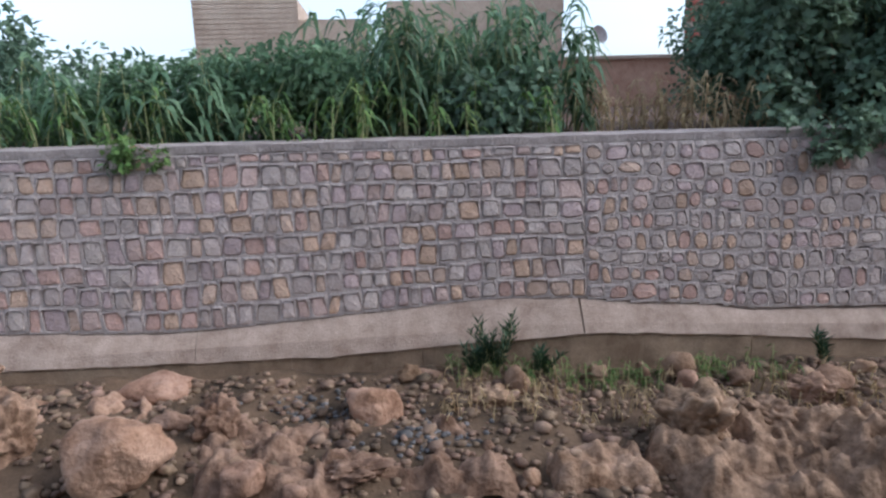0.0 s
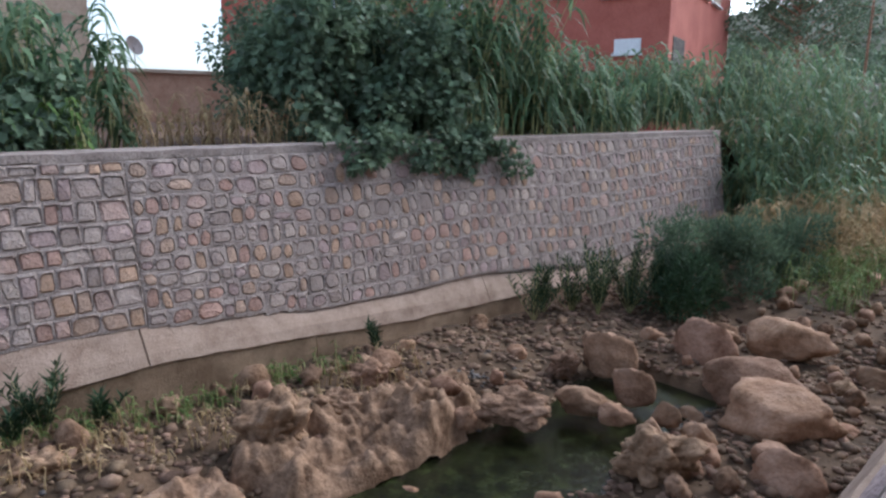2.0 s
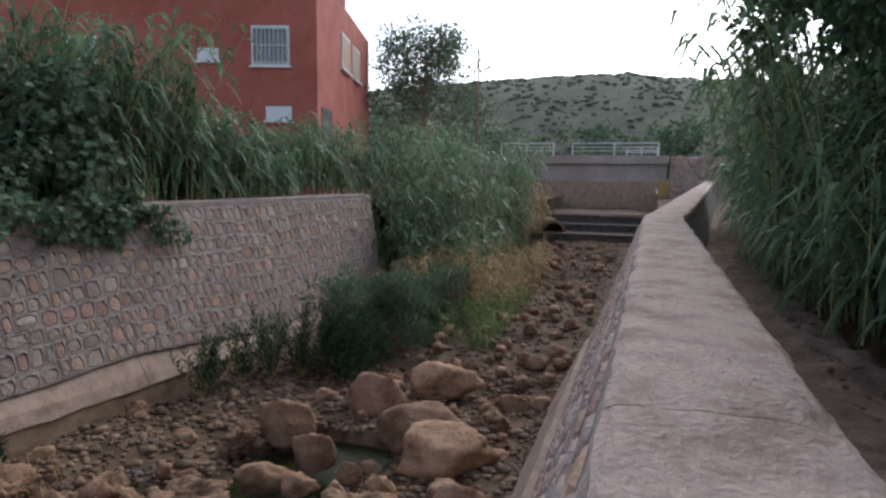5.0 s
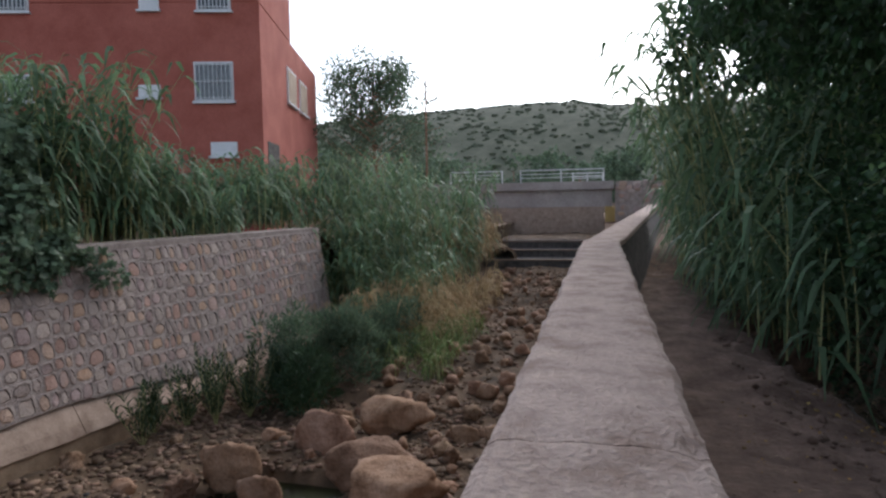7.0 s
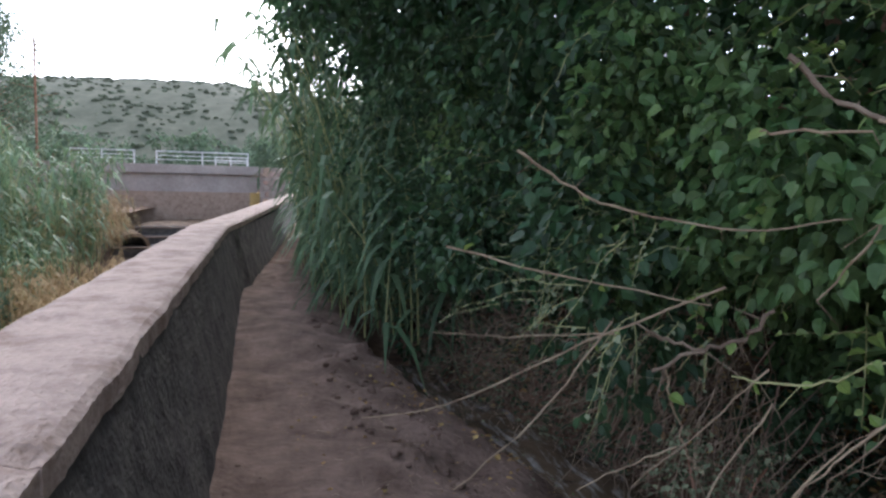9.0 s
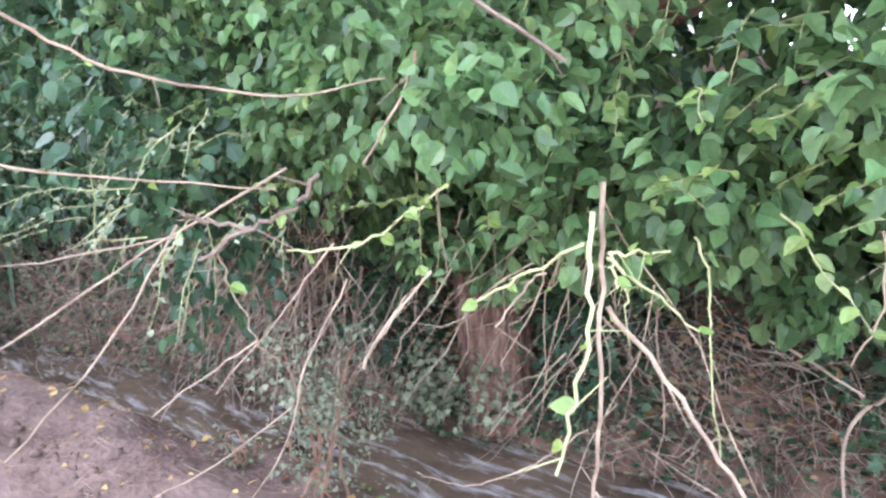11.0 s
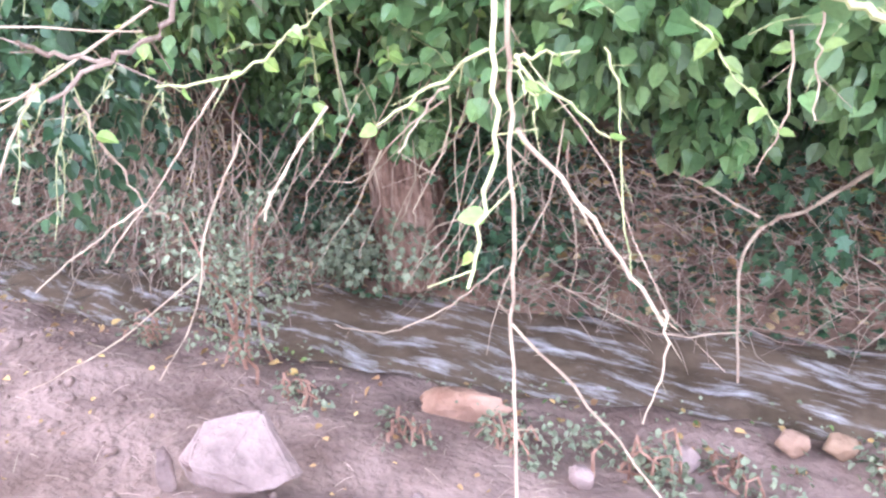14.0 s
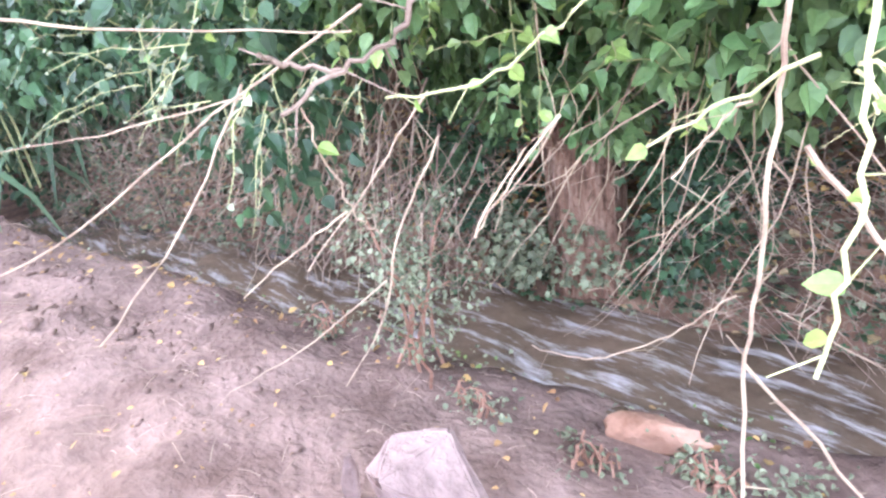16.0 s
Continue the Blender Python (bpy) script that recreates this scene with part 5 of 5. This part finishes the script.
pebbles("dirt_clods", clods, 0.012, 0.045, DIRT, "crumbled dirt clods at the path's edge", bank_z, 0.7)

# ---- red building ----
red = thing("red_house", "red rendered three-storey house with barred windows", "house", (22.4, 12.39, 0))
red.rotation_euler = (0, 0, radians(16))
# local x: along the side wall, local y: along the facade
part("wall", box((0, 0, 0.2), (13.5, 22, 8.7), 0.03), RED, red)
part("upper_wall", box((0, 0, 8.7), (6.1, 22, 12.0), 0.03), RED, red)
part("string_course", box((-0.05, 6.4, 4.4), (0.1, 22, 4.65)), TAN, red, "tan string course")


def window(y, z, w, h, bars=True, blind=False):
    win = part("window", box((-0.03, y, z), (0.04, y + w, z + h), 0.01), WHITE, red, "white window frame")
    part("pane", box((-0.045, y + 0.07, z + 0.07), (-0.02, y + w - 0.07, z + h - 0.07)), WHITE if blind else GLASS, win)
    part("sill", box((-0.14, y - 0.06, z - 0.08), (0.02, y + w + 0.06, z)), WHITE, win)
    if bars:
        n = 9
        for k in range(n):
            yy = y + w * (k + 0.5) / n
            part("bar", box((-0.11, yy - 0.012, z + 0.02), (-0.085, yy + 0.012, z + h - 0.02)), WHITE, win)
        for k in (0.08, 0.5, 0.92):
            part("bar", box((-0.115, y, z + h * k - 0.012), (-0.08, y + w, z + h * k + 0.012)), WHITE, win)


window(0.98, 5.22, 1.39, 1.4)
window(3.57, 5.38, 0.78, 0.45, False, True)
window(0.98, 8.4, 1.2, 1.4)
window(3.5, 8.45, 0.7, 0.9, False, True)
window(8.03, 5.28, 1.25, 0.95)
window(14.2, 5.1, 1.4, 1.4)
window(8.0, 8.4, 1.3, 1.4)
window(0.93, 3.27, 0.95, 0.5, False, True)
# Solid box, not a recess: its near-black colour stands in for the doorway's shade
door = part("doorway", box((0.7, -0.03, 0.9), (2.7, 0.4, 3.85)), DARKWALL, red, "doorway with the recess's shade painted dark")
for x0 in (4.9, 7.9):
    w = part("window", box((x0, -0.05, 5.9), (x0 + 2.1, 0.03, 7.45), 0.01), WHITE, red, "white shuttered side window")
    part("pane", box((x0 + 0.1, -0.06, 6.0), (x0 + 2.0, -0.03, 7.35)), TAN, w)
    part("sill", box((x0 - 0.08, -0.16, 5.82), (x0 + 2.18, 0.02, 5.9)), WHITE, w)

# ---- tan houses ----
tan = thing("tan_house", "unfinished tan block house with a small dark window", "house", (-7.3, 33, 0))
part("wall", box((0, 0, 0), (4.7, 6, 6.0)), TAN, tan)
part("wing", box((4.7, 0.3, 0), (7.9, 6, 5.1)), TAN, tan)
for k in range(12):
    part("block_course", box((-0.02, -0.03, 3.4 + k * 0.22), (4.72, 0.0, 3.58 + k * 0.22)), TAN, tan)
w = part("window", box((5.35, 0.26, 3.35), (6.1, 0.32, 4.15)), GLASS, tan, "small dark window opening")
part("parapet", box((1.6, 1, 6.0), (4.2, 3, 6.6)), TAN, tan)
tan = thing("tan_house", "long tan rendered house behind the canes", "house", (1.6, 35, 0))
part("wall", box((0, 0, 0), (8.9, 7, 6.1)), TAN, tan)
part("parapet", box((6.3, -0.05, 5.4), (8.95, 7, 6.4)), TAN, tan)
w = part("window", box((5.0, -0.06, 3.3), (5.9, 0.02, 4.2)), GLASS, tan, "dark window opening")
low = thing("brick_wall", "low mud-brick house wall with a thin roof slab", "wall", (9.2, 30.5, 0))
part("wall", box((0, 0, 0), (9, 4, 2.85)), BRICKRED, low)
part("roof_slab", box((-0.2, -0.2, 2.85), (9.2, 4.2, 3.0)), TAN, low)
dish = thing("satellite_dish", "grey satellite dish standing on a roof", "dish", (11.0, 30.8, 3.0))
bm = bmesh.new()
bmesh.ops.create_uvsphere(bm, u_segments=20, v_segments=12, radius=0.6)
bmesh.ops.delete(bm, geom=[v for v in bm.verts if v.co.z > -0.38], context="VERTS")
bmesh.ops.transform(bm, matrix=pose(0, 0, 0.95, 70, 0, 25) @ pose(0, 0, 0.5), verts=bm.verts)
part("reflector", bm, BRIDGE, dish)
wood = Pile()
tube(wood, [(0, 0, 0), (0, 0, 0.5), (0, 0.02, 0.9)], 0.025, 0.025, 6)
wood.make("mast", BRIDGE, dish)

# ---- bridge ----
bridge = thing("bridge", "small concrete road bridge with white railings", "bridge", (36, 0, 0))
part("deck", box((0, -0.15, 2.0), (5, 14, 2.45), 0.03), BRIDGE, bridge)
part("girder", box((0.25, -0.05, 1.1), (0.65, 14, 2.0), 0.02), BRIDGE, bridge)
part("girder", box((4.2, -0.05, 1.1), (4.6, 14, 2.0), 0.02), BRIDGE, bridge)
part("soffit", box((0.65, -0.05, 1.7), (4.2, 14, 2.0)), BRIDGE, bridge)
part("abutment", box((0.2, -0.25, -2.6), (4.8, 0.3, 1.1), 0.02), OCHRE, bridge, "ochre painted abutment")
for y0, y1, top in ((0.35, 4.75, 3.05), (0.4, 2.0, 2.85), (5.7, 8.6, 3.05)):
    off = 0.25 if top < 3 else 0.0
    rail = part("railing", box((0.1 + off, y0, top), (0.16 + off, y1, top + 0.06), 0.02), WHITE, bridge, "white painted steel railing")
    for z in (0.36, 0.68):
        zz = 2.45 + (top - 2.45) * z
        part("rail_bar", box((0.11 + off, y0, zz), (0.15 + off, y1, zz + 0.035)), WHITE, rail)
    for y in (y0, (y0 + y1) / 2, y1 - 0.06):
        part("rail_post", box((0.095 + off, y, 2.45), (0.165 + off, y + 0.06, top + 0.02)), WHITE, rail)
abut = thing("stone_abutment", "rough grey stone wall beside the bridge", "wall", (35.4, -3.2, 0), kind="structure")
part("core", box((0, 0, -2.5), (1.2, 3.0, 2.4), 0.05), MORTAR, abut)
pp = Pile()
for k in range(90):
    out = stone_outline(rnd.uniform(0.25, 0.5), rnd.uniform(0.2, 0.35), rnd, 3, 8)
    y, z = rnd.uniform(0.2, 2.8), rnd.uniform(0.2, 2.3)
    dep = rnd.uniform(0.04, 0.11)
    pp.add([(0.02, y + q[0], z + q[1]) for q in out] + [(-dep, y + q[0] * 0.8, z + q[1] * 0.8) for q in out], [(i, (i + 1) % 8, 8 + (i + 1) % 8, 8 + i) for i in range(8)] + [tuple(range(8, 16))])
tagged(pp.make("stones", STONE_REST, abut), kind="stuff")
back = thing("weir_wall", "pale concrete wall seen beyond the bridge", "wall", (62, -6, 0), kind="structure")
part("face", box((0, 0, -2.5), (0.6, 30, 1.2)), CONCRETE, back)
for k, (x, z) in enumerate(((30.5, -1.25), (32.5, -0.95), (34.5, -0.65))):
    step = thing("weir_step", "low dark wet weir step across the river", "weir", (x, 0.3, z), "weir steps")
    part("sill", box((0, 0, -1.2), (2.1, 5.5, 0.0), 0.05), DARKWALL, step)
    part("crest", box((-0.05, 0.1, 0.0), (0.25, 5.4, 0.05), 0.02), CONCRETE, step, "pale wet crest")
pipe = thing("drain_pipe", "large concrete drain pipe lying in the bank", "pipe", (30.8, 4.9, -1.25))
bm = bmesh.new()
N = 28
rings = [(0.62, 0), (0.62, 3), (0.5, 3), (0.5, 0)]
ring_v = [[bm.verts.new((r * math.cos(6.2832 * k / N), -0.3 * d + 0, r * math.sin(6.2832 * k / N))) for k in range(N)] for r, d in rings]
for a in range(4):
    for k in range(N):
        bm.faces.new((ring_v[a][k], ring_v[a][(k + 1) % N], ring_v[(a + 1) % 4][(k + 1) % N], ring_v[(a + 1) % 4][k]))
bmesh.ops.scale(bm, vec=(1, 4, 1), verts=bm.verts)
bmesh.ops.transform(bm, matrix=pose(0, 0, 0, 0, 0, -75 + 180), verts=bm.verts)
bmesh.ops.recalc_face_normals(bm, faces=bm.faces)
part("barrel", bm, FOOTING_LOW, pipe, smooth=False)

# ---- hill and far trees ----
hv, hf = [], []
HX, HY = 46, 12
for j in range(HY):
    for i in range(HX):
        a = radians(-70 + 130 * i / (HX - 1))
        d = 150 + 22 * j
        ridge = 45 + 7 * noise.noise(Vector((i * 0.13, 0, 0))) - 0.022 * (i - 20) ** 2
        z = ridge * math.sin(min(j / 8, 1) * math.pi / 2) + 3 * noise.noise(Vector((i * 0.5, j * 0.5, 2)))
        hv.append((d * math.cos(a), d * math.sin(a), z - 2))
hf = [(j * HX + i, j * HX + i + 1, (j + 1) * HX + i + 1, (j + 1) * HX + i) for j in range(HY - 1) for i in range(HX - 1)]
hill = link("hill_backdrop", hv, hf, HILL, smooth=True)
scrub = Pile()
for k in range(5200):
    i, j = rnd.uniform(2, HX - 3), rnd.uniform(0.2, 8.2)
    i0, j0 = int(i), int(j)
    q = Vector(hv[j0 * HX + i0]).lerp(Vector(hv[j0 * HX + i0 + 1]), i - i0).lerp(Vector(hv[(j0 + 1) * HX + i0]).lerp(Vector(hv[(j0 + 1) * HX + i0 + 1]), i - i0), j - j0)
    sz = rnd.uniform(0.5, 1.9)
    scrub.add(ICO_V * (1 + 0.25 * rng.normal(size=(len(ICO_V), 1))) * np.array([sz * 1.4, sz * 1.4, sz]) + np.array(q[:]), ICO_F)
tagged(scrub.make("hill_scrub", FARSCRUB), "dark scrub and trees dotted over the far hill", "scrub", kind="stuff")
setting(hill, "long scrub-covered hill closing the valley", "hill")
for x, y, h, w in ((82, 3, 6, 5), (86, -6, 7, 5), (90, 12, 7, 6), (84, 22, 7, 5), (78, -14, 8, 5), (95, 4, 8, 6), (60, -14, 5, 4), (50, 22, 5, 4), (64, 28, 7, 5), (52, -9, 4, 3)):
    c, r = rough_clumps((x - w, y - w, 1), (x + w, y + w, h), 14, 1.0, 1.9)
    t = thing("far_tree", "hazy round green tree beyond the bridge", "tree", (x, y, 0), "trees beyond the bridge")
    wood = Pile()
    tube(wood, [(0, 0, 0), (0.1, 0, h * 0.4), (0, 0.1, h * 0.8)], 0.25, 0.06, 6)
    wood.make("trunk", BARK, t)
    foliage("crown", c - np.array([x, y, 0]), r, 1500, (0.5, 0.9), SIMPLE, BUSH, t)

# ---- single stones of the far wall, pieces last ----
for place, sv, sf in SINGLE_STONES:
    ob = link("stone", sv, sf, STONE, far_wall)
    ob.location = place
    ob.rotation_euler = (-0.149, 0, 0)
